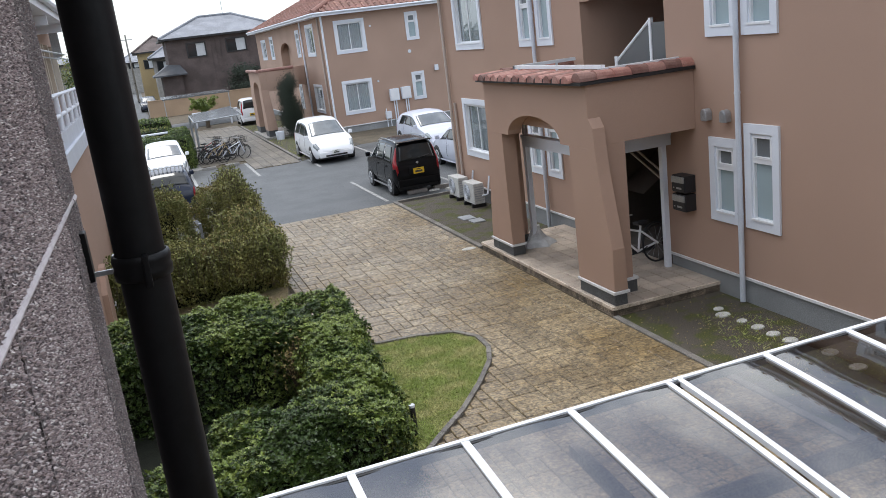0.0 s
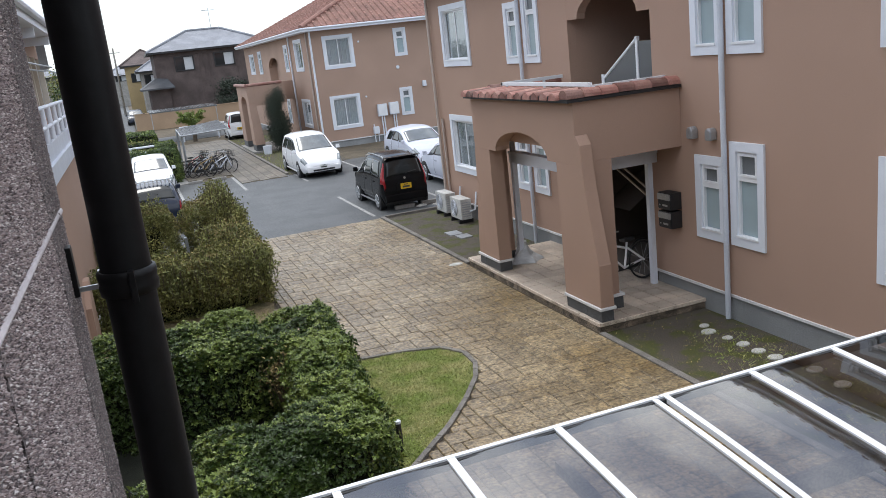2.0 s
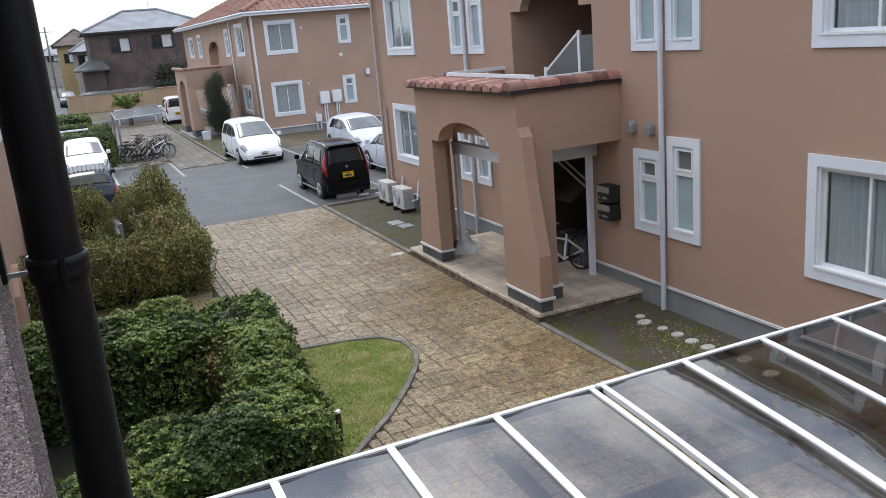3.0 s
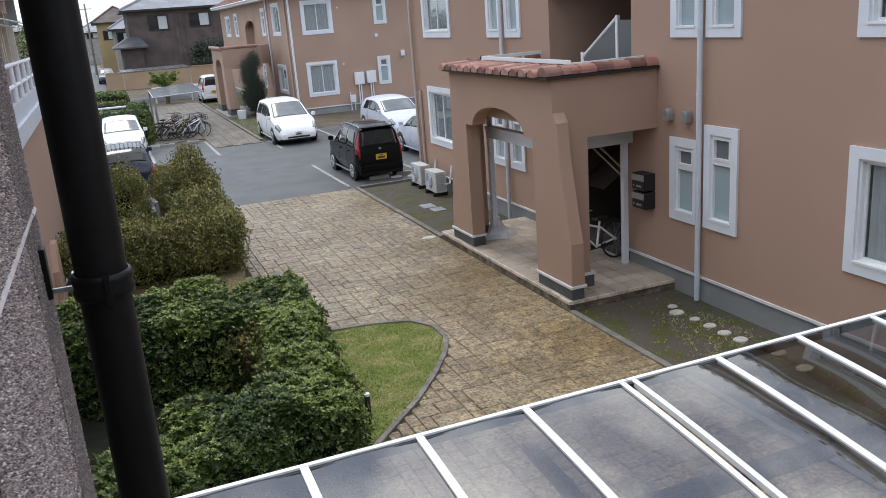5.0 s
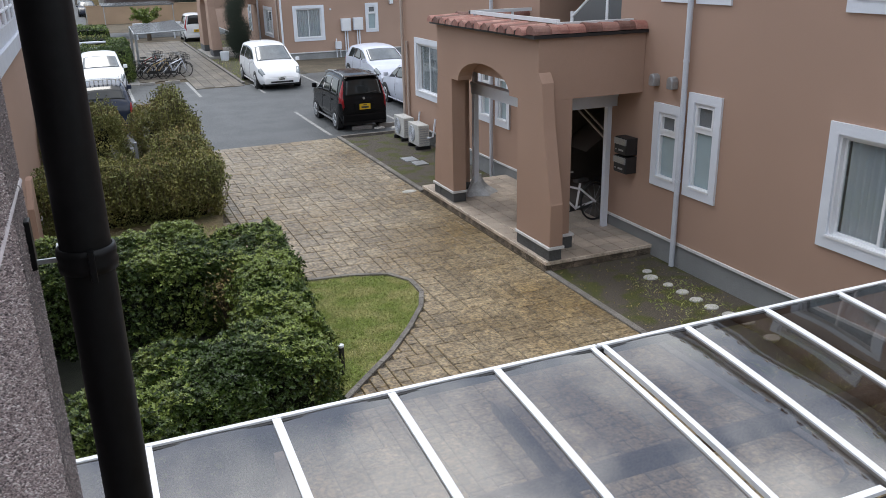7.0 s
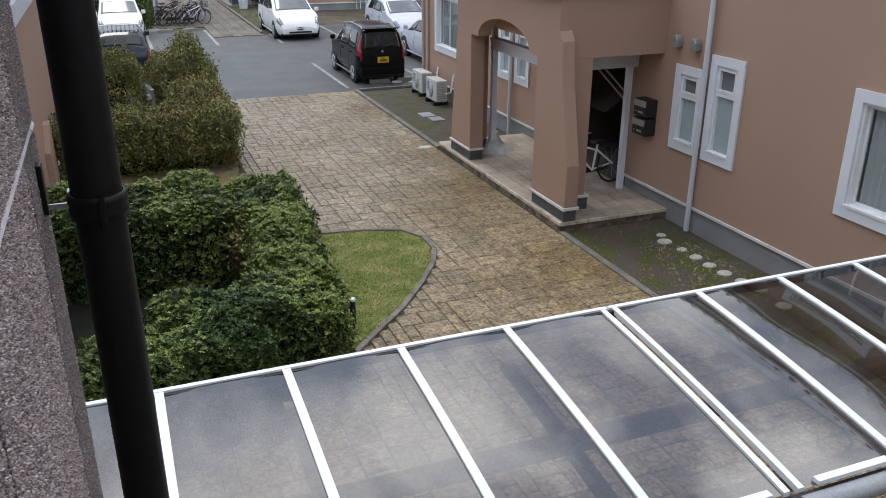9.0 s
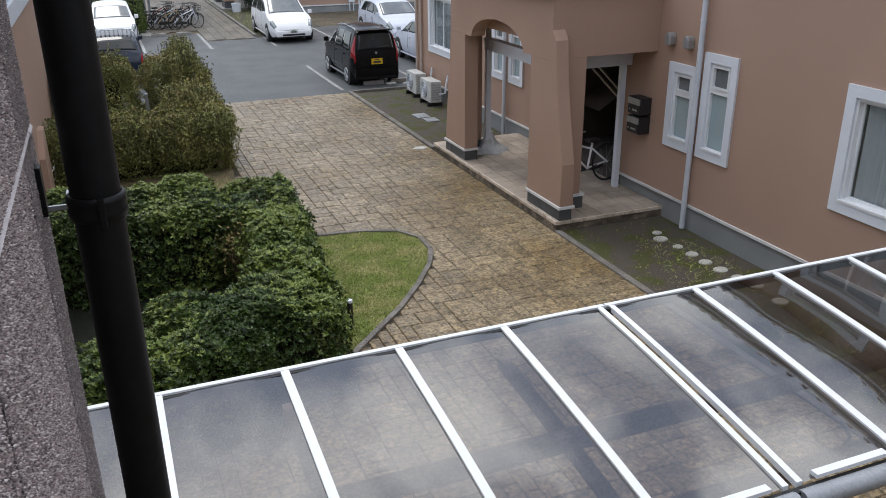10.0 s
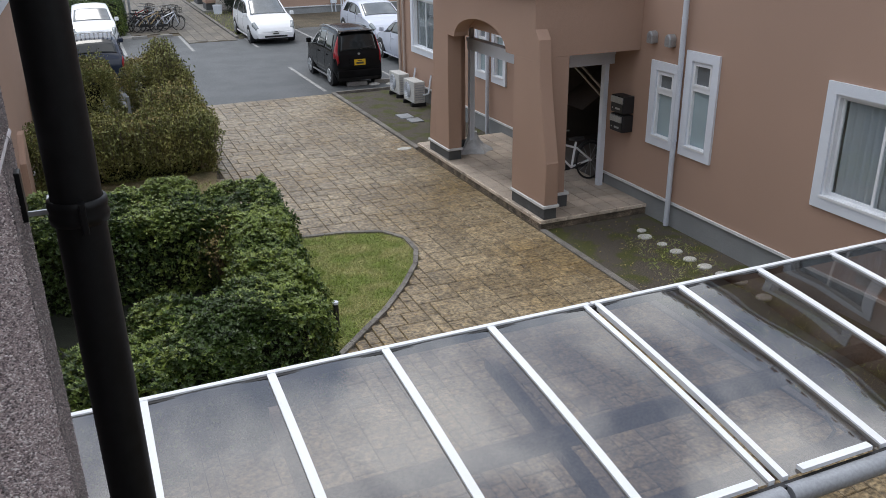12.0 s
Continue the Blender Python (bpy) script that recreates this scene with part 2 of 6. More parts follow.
PLATE_Y = mat("yellow_plate", (0.78, 0.50, 0.02), 0.5, vary=0.05, bump=0)
PLATE_W = mat("white_plate", (0.72, 0.74, 0.72), 0.5, vary=0.05, bump=0)
INK = mat("dark_plate_ink", (0.06, 0.06, 0.05), 0.6, vary=0.1, bump=0)
GREY_ROOF = mat("grey_slate_roof", (0.27, 0.285, 0.32), 0.7, vary=0.25, scale=0.9, bump=0.15)
BROWN_BOARD = mat("weathered_brown_board", (0.120, 0.092, 0.086), 0.85, vary=0.35, scale=0.9, bump=0.2)
DARK_SLATE = mat("dark_slate_roof", (0.075, 0.08, 0.09), 0.6, vary=0.25, scale=0.9, bump=0.15)
YELLOW_WALL = mat("ochre_render", (0.42, 0.32, 0.17), 0.85, vary=0.12, scale=0.5, bump=0.05)
BEIGE_WALL = mat("beige_boundary_render", (0.42, 0.30, 0.20), 0.9, vary=0.15, scale=0.6, bump=0.1)
STEEL = mat("galvanised_steel", (0.42, 0.44, 0.46), 0.4, 0.6, vary=0.15, scale=5, bump=0.03)
MAILBOX = mat("satin_steel", (0.42, 0.43, 0.44), 0.3, 0.6, vary=0.12, scale=6, bump=0.02)
BAG = mat("clear_plastic_sheet", (0.66, 0.68, 0.70), 0.25, vary=0.2, scale=9, bump=0.3)
BEAM = mat("tan_steel_beam", (0.42, 0.345, 0.275), 0.6, vary=0.2, scale=3, bump=0.05)
UNIT_CASE = mat("weathered_unit_casing", (0.56, 0.56, 0.54), 0.55, vary=0.15, scale=5, bump=0.03)
TAN = mat("tan_blind", (0.46, 0.36, 0.25), 0.8, vary=0.15, scale=2, bump=0.05)


GRANITE = mat("sprayed_stone_facing", (0.27, 0.232, 0.226), 0.85, vary=0.5, scale=9, bump=0.3, fine=300, second=(0.14, 0.122, 0.122), mix_at=(0.35, 0.65))


def chip_mat():
    """Stone chips from charcoal over grey and dusty pink to white, each of one colour."""
    m = mat("stone_chips", (0.3, 0.3, 0.3), 0.75, vary=0.1, bump=0)
    n, l = m.node_tree.nodes, m.node_tree.links
    r = n.new("ShaderNodeValToRGB")
    r.color_ramp.interpolation = "CONSTANT"
    shades = [(0.0, (0.11, 0.087, 0.088)), (0.16, (0.22, 0.174, 0.171)), (0.40, (0.345, 0.275, 0.266)), (0.62, (0.42, 0.342, 0.328)), (0.80, (0.53, 0.46, 0.445)), (0.92, (0.72, 0.67, 0.65))]
    r.color_ramp.elements[0].color = (*shades[0][1], 1)
    r.color_ramp.elements[1].position, r.color_ramp.elements[1].color = shades[-1][0], (*shades[-1][1], 1)
    for at, c in shades[1:-1]:
        r.color_ramp.elements.new(at).color = (*c, 1)
    l.new(n.new("ShaderNodeNewGeometry").outputs["Random Per Island"], r.inputs[0])
    l.new(r.outputs[0], n["Principled BSDF"].inputs["Base Color"])
    return m


CHIPS = chip_mat()
SEALANT = mat("pale_sealant", (0.62, 0.57, 0.58), 0.6, vary=0.1, scale=9, bump=0.05)
GRANITE_JOINT = mat("granite_joint", (0.17, 0.155, 0.155), 0.9, vary=0.2, bump=0.1)


# ---- building helpers ----
def box(bm, x0, x1, y0, y1, z0, z1, bevel=0.0):
    v = [bm.verts.new(p) for p in ((x0, y0, z0), (x1, y0, z0), (x1, y1, z0), (x0, y1, z0), (x0, y0, z1), (x1, y0, z1), (x1, y1, z1), (x0, y1, z1))]
    f = [bm.faces.new([v[i] for i in q]) for q in ((0, 3, 2, 1), (4, 5, 6, 7), (0, 1, 5, 4), (1, 2, 6, 5), (2, 3, 7, 6), (3, 0, 4, 7))]
    if bevel:
        bmesh.ops.bevel(bm, geom=list({e for q in f for e in q.edges}), offset=bevel, segments=2, affect="EDGES", profile=0.7)
    return bm


def boxes(*list_of, bevel=0.0):
    bm = bmesh.new()
    for b in list_of:
        box(bm, *b, bevel=bevel)
    return bm


def tube(bm, points, r, n=10, caps=True):
    """A round bar along a line of points."""
    rings = []
    pts = [Vector(p) for p in points]
    for i, p in enumerate(pts):
        d = (pts[min(i + 1, len(pts) - 1)] - pts[max(i - 1, 0)]).normalized()
        u = d.orthogonal().normalized() if i == 0 else (rings_u - rings_u.dot(d) * d).normalized()
        rings_u = u
        w = d.cross(u)
        rad = r[i] if isinstance(r, (list, tuple)) else r
        rings.append([bm.verts.new(p + rad * (math.cos(a) * u + math.sin(a) * w)) for a in [2 * math.pi * k / n for k in range(n)]])
    for a, b in zip(rings, rings[1:]):
        for k in range(n):
            bm.faces.new((a[k], a[(k + 1) % n], b[(k + 1) % n], b[k]))
    if caps:
        bm.faces.new([bm.verts.new(v.co) for v in rings[0][::-1]])
        bm.faces.new([bm.verts.new(v.co) for v in rings[-1]])
    return bm


def tubes(lines, r, n=8):
    bm = bmesh.new()
    for line in lines:
        tube(bm, line, r, n)
    return bm


def prism(bm, outline, axis, a, b):
    """An outline of (u, v) drawn out from a to b along axis x or y or z."""
    def at(u, v, k):
        return {"x": (k, u, v), "y": (u, k, v), "z": (u, v, k)}[axis]
    lo = [bm.verts.new(at(u, v, a)) for u, v in outline]
    hi = [bm.verts.new(at(u, v, b)) for u, v in outline]
    n = len(outline)
    bm.faces.new(lo[::-1])
    bm.faces.new(hi)
    for i in range(n):
        bm.faces.new((lo[i], lo[(i + 1) % n], hi[(i + 1) % n], hi[i]))
    bmesh.ops.recalc_face_normals(bm, faces=bm.faces[:])
    return bm


def loft(bm, sections, caps=True):
    rings = [[bm.verts.new(p) for p in s] for s in sections]
    n = len(rings[0])
    for a, b in zip(rings, rings[1:]):
        for k in range(n):
            bm.faces.new((a[k], a[(k + 1) % n], b[(k + 1) % n], b[k]))
    if caps:
        bm.faces.new(rings[0][::-1])
        bm.faces.new(rings[-1])
    bmesh.ops.recalc_face_normals(bm, faces=bm.faces[:])
    return bm


def mesh_of(name, bm, material, smooth=False):
    me = bpy.data.meshes.new(name)
    bm.to_mesh(me)
    bm.free()
    me.materials.append(material)
    if smooth:
        me.polygons.foreach_set("use_smooth", [True] * len(me.polygons))
    return me


def part(name, bm, material, parent, label="", smooth=False):
    ob = new(name, mesh_of(name, bm, material, smooth))
    if parent is not None:
        ob.parent = parent
    if label:
        ob["label"] = label
    return ob


def thing(name, label, category, at=(0, 0, 0), turn=0.0, group="", kind=""):
    ob = new(name)
    ob.matrix_world = pose(*at, 0, 0, turn)
    ob.empty_display_size = 0.2
    return tagged(ob, label, category, group, kind)


def solid(name, bm, material, label, category, kind="", group="", smooth=False):
    ob = new(name, mesh_of(name, bm, material, smooth))
    return tagged(ob, label, category, group, kind)


def pieces(name, mesh, spots, parent):
    """Alike pieces on one mesh: objects of their own under a thing."""
    for m in spots:
        ob = new(name, mesh)
        ob.parent = parent
        ob.matrix_basis = m


def pierced(bm, u0, u1, v0, v1, holes, place, depth):
    """A wall slab over (u, v) with rectangular holes that go through it; place(u, v, k) gives the point k behind its face."""
    holes = [(a, b, max(c, v0), d) for a, b, c, d in holes]
    us = sorted({u0, u1, *[h[0] for h in holes], *[h[1] for h in holes]})
    vs = sorted({v0, v1, *[h[2] for h in holes], *[h[3] for h in holes]})
    def open_at(u, v):
        return any(h[0] < u < h[1] and h[2] < v < h[3] for h in holes)
    for a, b in zip(us, us[1:]):
        for c, d in zip(vs, vs[1:]):
            if not open_at((a + b) / 2, (c + d) / 2):
                for k in (0, depth):
                    bm.faces.new([bm.verts.new(place(*q, k)) for q in ((a, c), (b, c), (b, d), (a, d))])
    for a, b, c, d in [(u0, u1, v0, v1), *holes]:
        for p, q in (((a, c), (b, c)), ((b, c), (b, d)), ((b, d), (a, d)), ((a, d), (a, c))):
            if p[1] == q[1] == v0:
                continue
            bm.faces.new([bm.verts.new(place(*p, 0)), bm.verts.new(place(*q, 0)), bm.verts.new(place(*q, depth)), bm.verts.new(place(*p, depth))])
    for a, b in zip(us, us[1:]):
        if not open_at((a + b) / 2, v0 + 0.001):
            bm.faces.new([bm.verts.new(place(*p)) for p in ((a, v0, 0), (b, v0, 0), (b, v0, depth), (a, v0, depth))])
    bmesh.ops.remove_doubles(bm, verts=bm.verts[:], dist=0.0005)
    bmesh.ops.recalc_face_normals(bm, faces=bm.faces[:])
    return bm


def flat(points, z0, z1):
    bm = bmesh.new()
    return prism(bm, points, "z", z0, z1)


def fbox(bm, place, u0, u1, v0, v1, k0, k1):
    v = [bm.verts.new(place(u, w, k)) for k in (k0, k1) for u, w in ((u0, v0), (u1, v0), (u1, v1), (u0, v1))]
    fs = [bm.faces.new([v[i] for i in q]) for q in ((0, 1, 2, 3), (7, 6, 5, 4), (0, 4, 5, 1), (1, 5, 6, 2), (2, 6, 7, 3), (3, 7, 4, 0))]
    bmesh.ops.recalc_face_normals(bm, faces=fs)
    return bm


def ring(bm, place, u0, u1, v0, v1, w, k0, k1):
    fbox(bm, place, u0, u1, v0, v0 + w, k0, k1)
    fbox(bm, place, u0, u1, v1 - w, v1, k0, k1)
    fbox(bm, place, u0, u0 + w, v0 + w, v1 - w, k0, k1)
    fbox(bm, place, u1 - w, u1, v0 + w, v1 - w, k0, k1)
    return bm


def window(house, place, u0, u1, v0, v1, style):
    """A window with a broad white surround, its sashes, panes and what shows behind them."""
    w = 0.14 if style != "slim" else 0.135
    surround = part("window", ring(bmesh.new(), place, u0, u1, v0, v1, w, -0.035, 0.06), WHITE, house)
    a, b, c, d = u0 + w, u1 - w, v0 + w, v1 - w
    part("window_frame", ring(bmesh.new(), place, a, b, c, d, 0.035, 0.0, 0.09), ALU, surround)
    part("window_sill", fbox(bmesh.new(), place, a - 0.01, b + 0.01, c, c + 0.03, -0.05, 0.0), ALU, surround)
    a, b, c, d = a + 0.035, b - 0.035, c + 0.035, d - 0.035
    if style == "slim":
        s = d - 0.3 * (d - c)
        part("transom", fbox(bmesh.new(), place, a, b, s - 0.035, s + 0.035, 0.0, 0.08), ALU, surround)
        part("vent_sash", ring(bmesh.new(), place, a, b, s + 0.035, d, 0.03, -0.012, 0.05), ALU, surround)
        part("pane", fbox(bmesh.new(), place, a + 0.03, b - 0.03, s + 0.065, d - 0.03, 0.035, 0.05), SCREEN, surround, "dark insect screen")
        part("pane", fbox(bmesh.new(), place, a, b, c, s - 0.035, 0.045, 0.06), FROST, surround, "frosted green-grey glass")
    else:
        mid = (a + b) / 2
        for k, (p, q) in enumerate(((a, mid + 0.02), (mid - 0.02, b))):
            part("sash", ring(bmesh.new(), place, p, q, c, d, 0.035, 0.03 + 0.03 * k, 0.06 + 0.03 * k), ALU, surround)
            pane = part("pane", fbox(bmesh.new(), place, p + 0.035, q - 0.035, c + 0.035, d - 0.035, 0.043 + 0.03 * k, 0.048 + 0.03 * k), GLASS, surround)
            pane.visible_shadow = False
        bm = bmesh.new()
        n = 80
        gap = 0.035 * (b - a)
        pts = [(a + (b - a - gap) * i / n, 0.12 + 0.028 * math.sin(i * 0.95 + 0.6 * math.sin(i * 0.31))) for i in range(n + 1)]
        if style == "far":
            pts = [(a + gap * 0.6 + (b - a - gap) * i / n, k) for i, (_, k) in enumerate(pts)]
        lo = [bm.verts.new(place(u, c, k)) for u, k in pts]
        hi = [bm.verts.new(place(u, d, k)) for u, k in pts]
        for i in range(n):
            bm.faces.new((lo[i], lo[i + 1], hi[i + 1], hi[i]))
        part("curtain", bm, CURTAIN, surround, "pale grey pleated curtain", smooth=True)
        part("dark_room", fbox(bmesh.new(), place, a, b, c, d, 0.5, 0.52), ROOM, surround)
    return surround


def downpipe(house, x, y, z0, z1, r=0.042, material=PVC, brackets=(1.4, 3.2, 4.7)):
    p = part("downpipe", tube(bmesh.new(), [(x, y, z0), (x, y, z1)], r, 12), material, house, smooth=True)
    for z in brackets:
        if z0 < z < z1:
            part("pipe_clip", tube(bmesh.new(), [(x, y, z - 0.015), (x, y, z + 0.015)], r + 0.006, 12), material, p)
    return p


def vent_hood(house, place, u, v):
    x, y, z = place(u, v, 0)
    bm = bmesh.new()
    w = 0.068
    out = [(y - w, z - 0.10), (y + w, z - 0.10), (y + w, z + 0.02), *[(y + w * math.cos(a), z + 0.02 + w * math.sin(a)) for a in (0.6, 1.1, 1.57, 2.04, 2.54)], (y - w, z + 0.02)]
    prism(bm, out, "x", x - 0.13, x)
    ob = part("vent_hood", bm, STEEL, house, "steel vent hood with a rounded top")
    soft = ob.modifiers.new("soft", "BEVEL")
    soft.width, soft.segments = 0.02, 2
    return ob


def hip_roof(house, x0, x1, y0, y1, z, rise, material, over=0.45):
    """A hipped roof with a thick eave, and rows of tiles along it."""
    x0, x1, y0, y1 = x0 - over, x1 + over, y0 - over, y1 + over
    half = min(x1 - x0, y1 - y0) / 2
    if y1 - y0 > x1 - x0:
        top = [((x0 + x1) / 2, y0 + half), ((x0 + x1) / 2, y1 - half)]
    else:
        top = [(x0 + half, (y0 + y1) / 2), (x1 - half, (y0 + y1) / 2)]
    bm = bmesh.new()
    base = [bm.verts.new((x, y, z)) for x, y in ((x0, y0), (x1, y0), (x1, y1), (x0, y1))]
    t = [bm.verts.new((*p, z + rise)) for p in top]
    if y1 - y0 > x1 - x0:
        faces = ((base[0], base[1], t[0]), (base[1], base[2], t[1], t[0]), (base[2], base[3], t[1]), (base[3], base[0], t[0], t[1]))
    else:
        faces = ((base[0], base[1], t[1], t[0]), (base[1], base[2], t[1]), (base[2], base[3], t[0], t[1]), (base[3], base[0], t[0]))
    for f in faces:
        bm.faces.new(f)
    bm.faces.new(base[::-1])
    roof = part("roof", bm, material, house)
    part("eave", boxes((x0, x1, y0, y1, z - 0.17, z - 0.004)), WHITE, house, "white boxed eave")
    part("gutter", tubes([[(x0 - 0.03, y0 - 0.03, z - 0.03), (x1, y0 - 0.03, z - 0.03)], [(x0 - 0.03, y0 - 0.03, z - 0.03), (x0 - 0.03, y1, z - 0.03)]], 0.05, 8), WHITE, house, smooth=True)
    return roof, (x0, x1, y0, y1, top)


def tile_rows(roof, eave, z, rise, material, pitch=0.3):
    """Barrel rolls running up the two near slopes of a hipped roof."""
    x0, x1, y0, y1, top = eave
    bm = bmesh.new()
    half = (x1 - x0) / 2 if y1 - y0 > x1 - x0 else (y1 - y0) / 2
    def roll(p, q):
        d = Vector(q) - Vector(p)
        if d.length < 0.25:
            return
        side = Vector((-d.y, d.x, 0)).normalized() if abs(d.x) + abs(d.y) > 0 else Vector((1, 0, 0))
        up = d.cross(side).normalized()
        up = up if up.z > 0 else -up
        steps = max(1, int(d.length / 0.32))
        for s in range(steps):
            a, b = Vector(p) + d * (s / steps), Vector(p) + d * ((s + 1) / steps)
            ra = [bm.verts.new(a + side * 0.085 * math.cos(t) + up * (0.02 + 0.07 * math.sin(t))) for t in (0, 1.05, 2.1, math.pi)]
            rb = [bm.verts.new(b + side * 0.075 * math.cos(t) + up * (0.0 + 0.06 * math.sin(t))) for t in (0, 1.05, 2.1, math.pi)]
            for k in range(3):
                bm.faces.new((ra[k], ra[k + 1], rb[k + 1], rb[k]))
    y = y0 + 0.15
    while y < y1:
        reach = min(1.0, (y - y0) / half, (y1 - y) / half)
        roll((x0, y, z), (x0 + half * reach, y, z + rise * reach))
        y += pitch
    x = x0 + 0.15
    while x < x1:
        reach = min(1.0, (x - x0) / half, (x1 - x) / half)
        roll((x, y0, z), (x, y0 + half * reach, z + rise * reach))
        x += pitch
    part("roof_tiles", bm, material, roof)["kind"] = "stuff"
    ridge = [[(x0, y0, z + 0.06), (top[0][0], top[0][1], z + rise + 0.06), (top[1][0], top[1][1], z + rise + 0.06)]]
    part("ridge_tiles", tubes(ridge, 0.12, 8), material, roof)


# ---- ground ----
ground_bm = bmesh.new()
for a, b, c, d in ((-600, 600, -300, 26.4), (-600, 600, 26.4, 900)):
    ground_bm.faces.new([ground_bm.verts.new(p) for p in ((a, c, -0.02), (b, c, -0.02), (b, d, -0.02), (a, d, -0.02))])
solid("ground", ground_bm, SOIL, "bare brown earth round the buildings", "ground", "structure")
solid("car_park", flat([(-12, 26.42), (24, 26.42), (24, 40.95), (-12, 40.95)], -0.2, 0.0), ASPHALT, "grey asphalt car park with worn lines", "car park", "structure")
solid("road", flat([(-3.2, 40.95), (0.1, 40.95), (1.3, 88), (1.0, 260), (-6, 260), (-3.6, 88)], -0.2, -0.005), ASPHALT, "narrow grey asphalt lane", "road", "structure")
solid("rear_lane", flat([(-3, 66), (22, 66), (22, 72), (-3, 72)], -0.2, -0.003), ASPHALT, "grey asphalt yard behind the cycle shelter", "road", "structure")
solid("moss_bed_near", flat([(7.1, 3), (8.98, 3), (8.98, 14.715), (7.1, 14.715)], -0.2, 0.0), MOSS, "damp mossy strip of earth beside the wall", "ground", "structure")
solid("moss_bed_far", flat([(7.1, 19.97), (8.98, 19.97), (8.98, 26.3), (7.1, 26.3)], -0.2, 0.0), MOSS, "mossy strip of earth with outdoor units", "ground", "structure")
solid("garden_earth", flat([(-0.3, 11.4), (3.0, 12.2), (3.0, 15.95), (2.8, 19.4), (3.0, 21), (3.4, 26.3), (-0.3, 26.3)], -0.2, 0.004), DRY_GRASS, "dry grassy earth between the hedges", "ground", "structure")
verge = solid("walkway_verge", flat([(6.7, 38.6), (9.9, 41.0), (9.9, 62), (6.7, 62)], -0.2, 0.01), MOSS, "weedy verge along the walkway", "ground", "structure")
solid("shelter_floor", flat([(2.4, 41.1), (2.88, 41.1), (2.88, 56), (2.4, 56)], -0.2, 0.0), CONCRETE, "dusty concrete floor of the cycle shelter", "floor", "structure")

# lawn with its kerb
KERB_LINE = [(3.0, 12.15), (3.45, 12.62), (3.88, 13.06), (4.35, 13.66), (4.75, 14.26), (4.95, 14.75), (4.97, 15.25), (4.75, 15.65), (4.2, 15.87), (3.55, 15.95), (2.9, 16.05)]
solid("lawn", flat([*KERB_LINE, (2.85, 15.9), (2.85, 12.3)], -0.2, 0.02), GRASS_BED, "rounded patch of lawn inside a low kerb", "lawn", "structure")


def inside(poly, x, y):
    hit = False
    for (a, b), (c, d) in zip(poly, poly[1:] + poly[:1]):
        if (b > y) != (d > y) and x < (c - a) * (y - b) / (d - b) + a:
            hit = not hit
    return hit


def blades(name, poly, count, label, seed, tall=0.07):
    rng = np.random.default_rng(seed)
    xs, ys = [p[0] for p in poly], [p[1] for p in poly]
    vs, fs = [], []
    while len(fs) < count:
        x, y = rng.uniform(min(xs), max(xs)), rng.uniform(min(ys), max(ys))
        if not inside(poly, x, y):
            continue
        h, a, lean = tall * rng.uniform(0.3, 1.2), rng.uniform(0, 6.28), rng.uniform(0, 0.09)
        i = len(vs)
        vs += [(x - 0.006 * math.cos(a), y - 0.006 * math.sin(a), 0.015), (x + 0.006 * math.cos(a), y + 0.006 * math.sin(a), 0.015),
               (x + lean * math.sin(a), y + lean * math.cos(a), 0.015 + h)]
        fs.append((i, i + 1, i + 2))
    me = bpy.data.meshes.new(name)
    me.from_pydata(vs, [], fs)
    me.materials.append(GRASS)
    return tagged(new(name, me), label, "grass", "", "stuff")


blades("lawn_grass", [*KERB_LINE, (2.9, 15.9), (2.9, 12.3)], 46000, "short patchy green grass", 3, 0.035)
blades("moss_tufts", [(7.6, 8.0), (8.7, 8.0), (8.7, 13.6), (8.0, 14.0), (7.6, 12.5)], 2200, "low tufts of moss and weed", 4, 0.035)
blades("garden_tufts", [(-0.2, 16.2), (2.9, 16.2), (2.7, 19.6), (-0.2, 19.6)], 3500, "thin dry grass between the hedges", 5, 0.06)
blades("walkway_weeds", [(6.75, 39.5), (8.5, 41.5), (9.6, 60), (6.75, 60)], 4000, "weeds beside the walkway", 6, 0.1)


# ---- the apartment house ----
main = thing("apartment_building", "two-storey terracotta stucco apartment house with white window surrounds", "building")
FY = 9.0
def fmain(u, v, k):
    return (FY + k, u, v)


SLIDERS = [(23.38, 25.24, 1.2, 2.74), (23.38, 25.22, 4.0, 5.55), (9.72, 11.395, 1.2, 2.755), (9.72, 11.395, 4.0, 5.55), (5.0, 6.9, 1.2, 2.755), (5.0, 6.9, 4.0, 5.55)]
SLIMS = [(14.11, 14.81, 1.19, 2.5), (13.29, 14.0, 1.2, 2.755), (14.11, 14.80, 4.0, 5.3), (13.29, 14.0, 4.0, 5.55),
         (20.57, 21.25, 1.19, 2.5), (19.73, 20.41, 1.2, 2.755), (20.6, 21.3, 4.0, 5.3), (19.7, 20.41, 4.0, 5.55)]
HALL = (16.0, 18.95, 0.17, 2.3)
ALCOVE = (15.86, 18.55, 3.1, 5.2)
holes = [(a + 0.12, b - 0.12, c + 0.12, d - 0.12) for a, b, c, d in SLIDERS + SLIMS] + [HALL, ALCOVE]
part("facade_wall", pierced(bmesh.new(), 2.0, 26.1, 0.36, 5.95, holes, fmain, 0.18), STUCCO, main)
part("end_wall", boxes((9.183, 19, 25.92, 26.1, 0.36, 5.95)), STUCCO, main)
part("rear_wall", boxes((18.82, 19, 2.0, 25.9, 0.36, 5.95)), STUCCO, main)
part("near_end_wall", boxes((9.183, 18.8, 2.0, 2.18, 0.36, 5.95)), STUCCO, main)
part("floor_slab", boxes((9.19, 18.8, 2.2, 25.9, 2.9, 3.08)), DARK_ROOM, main)
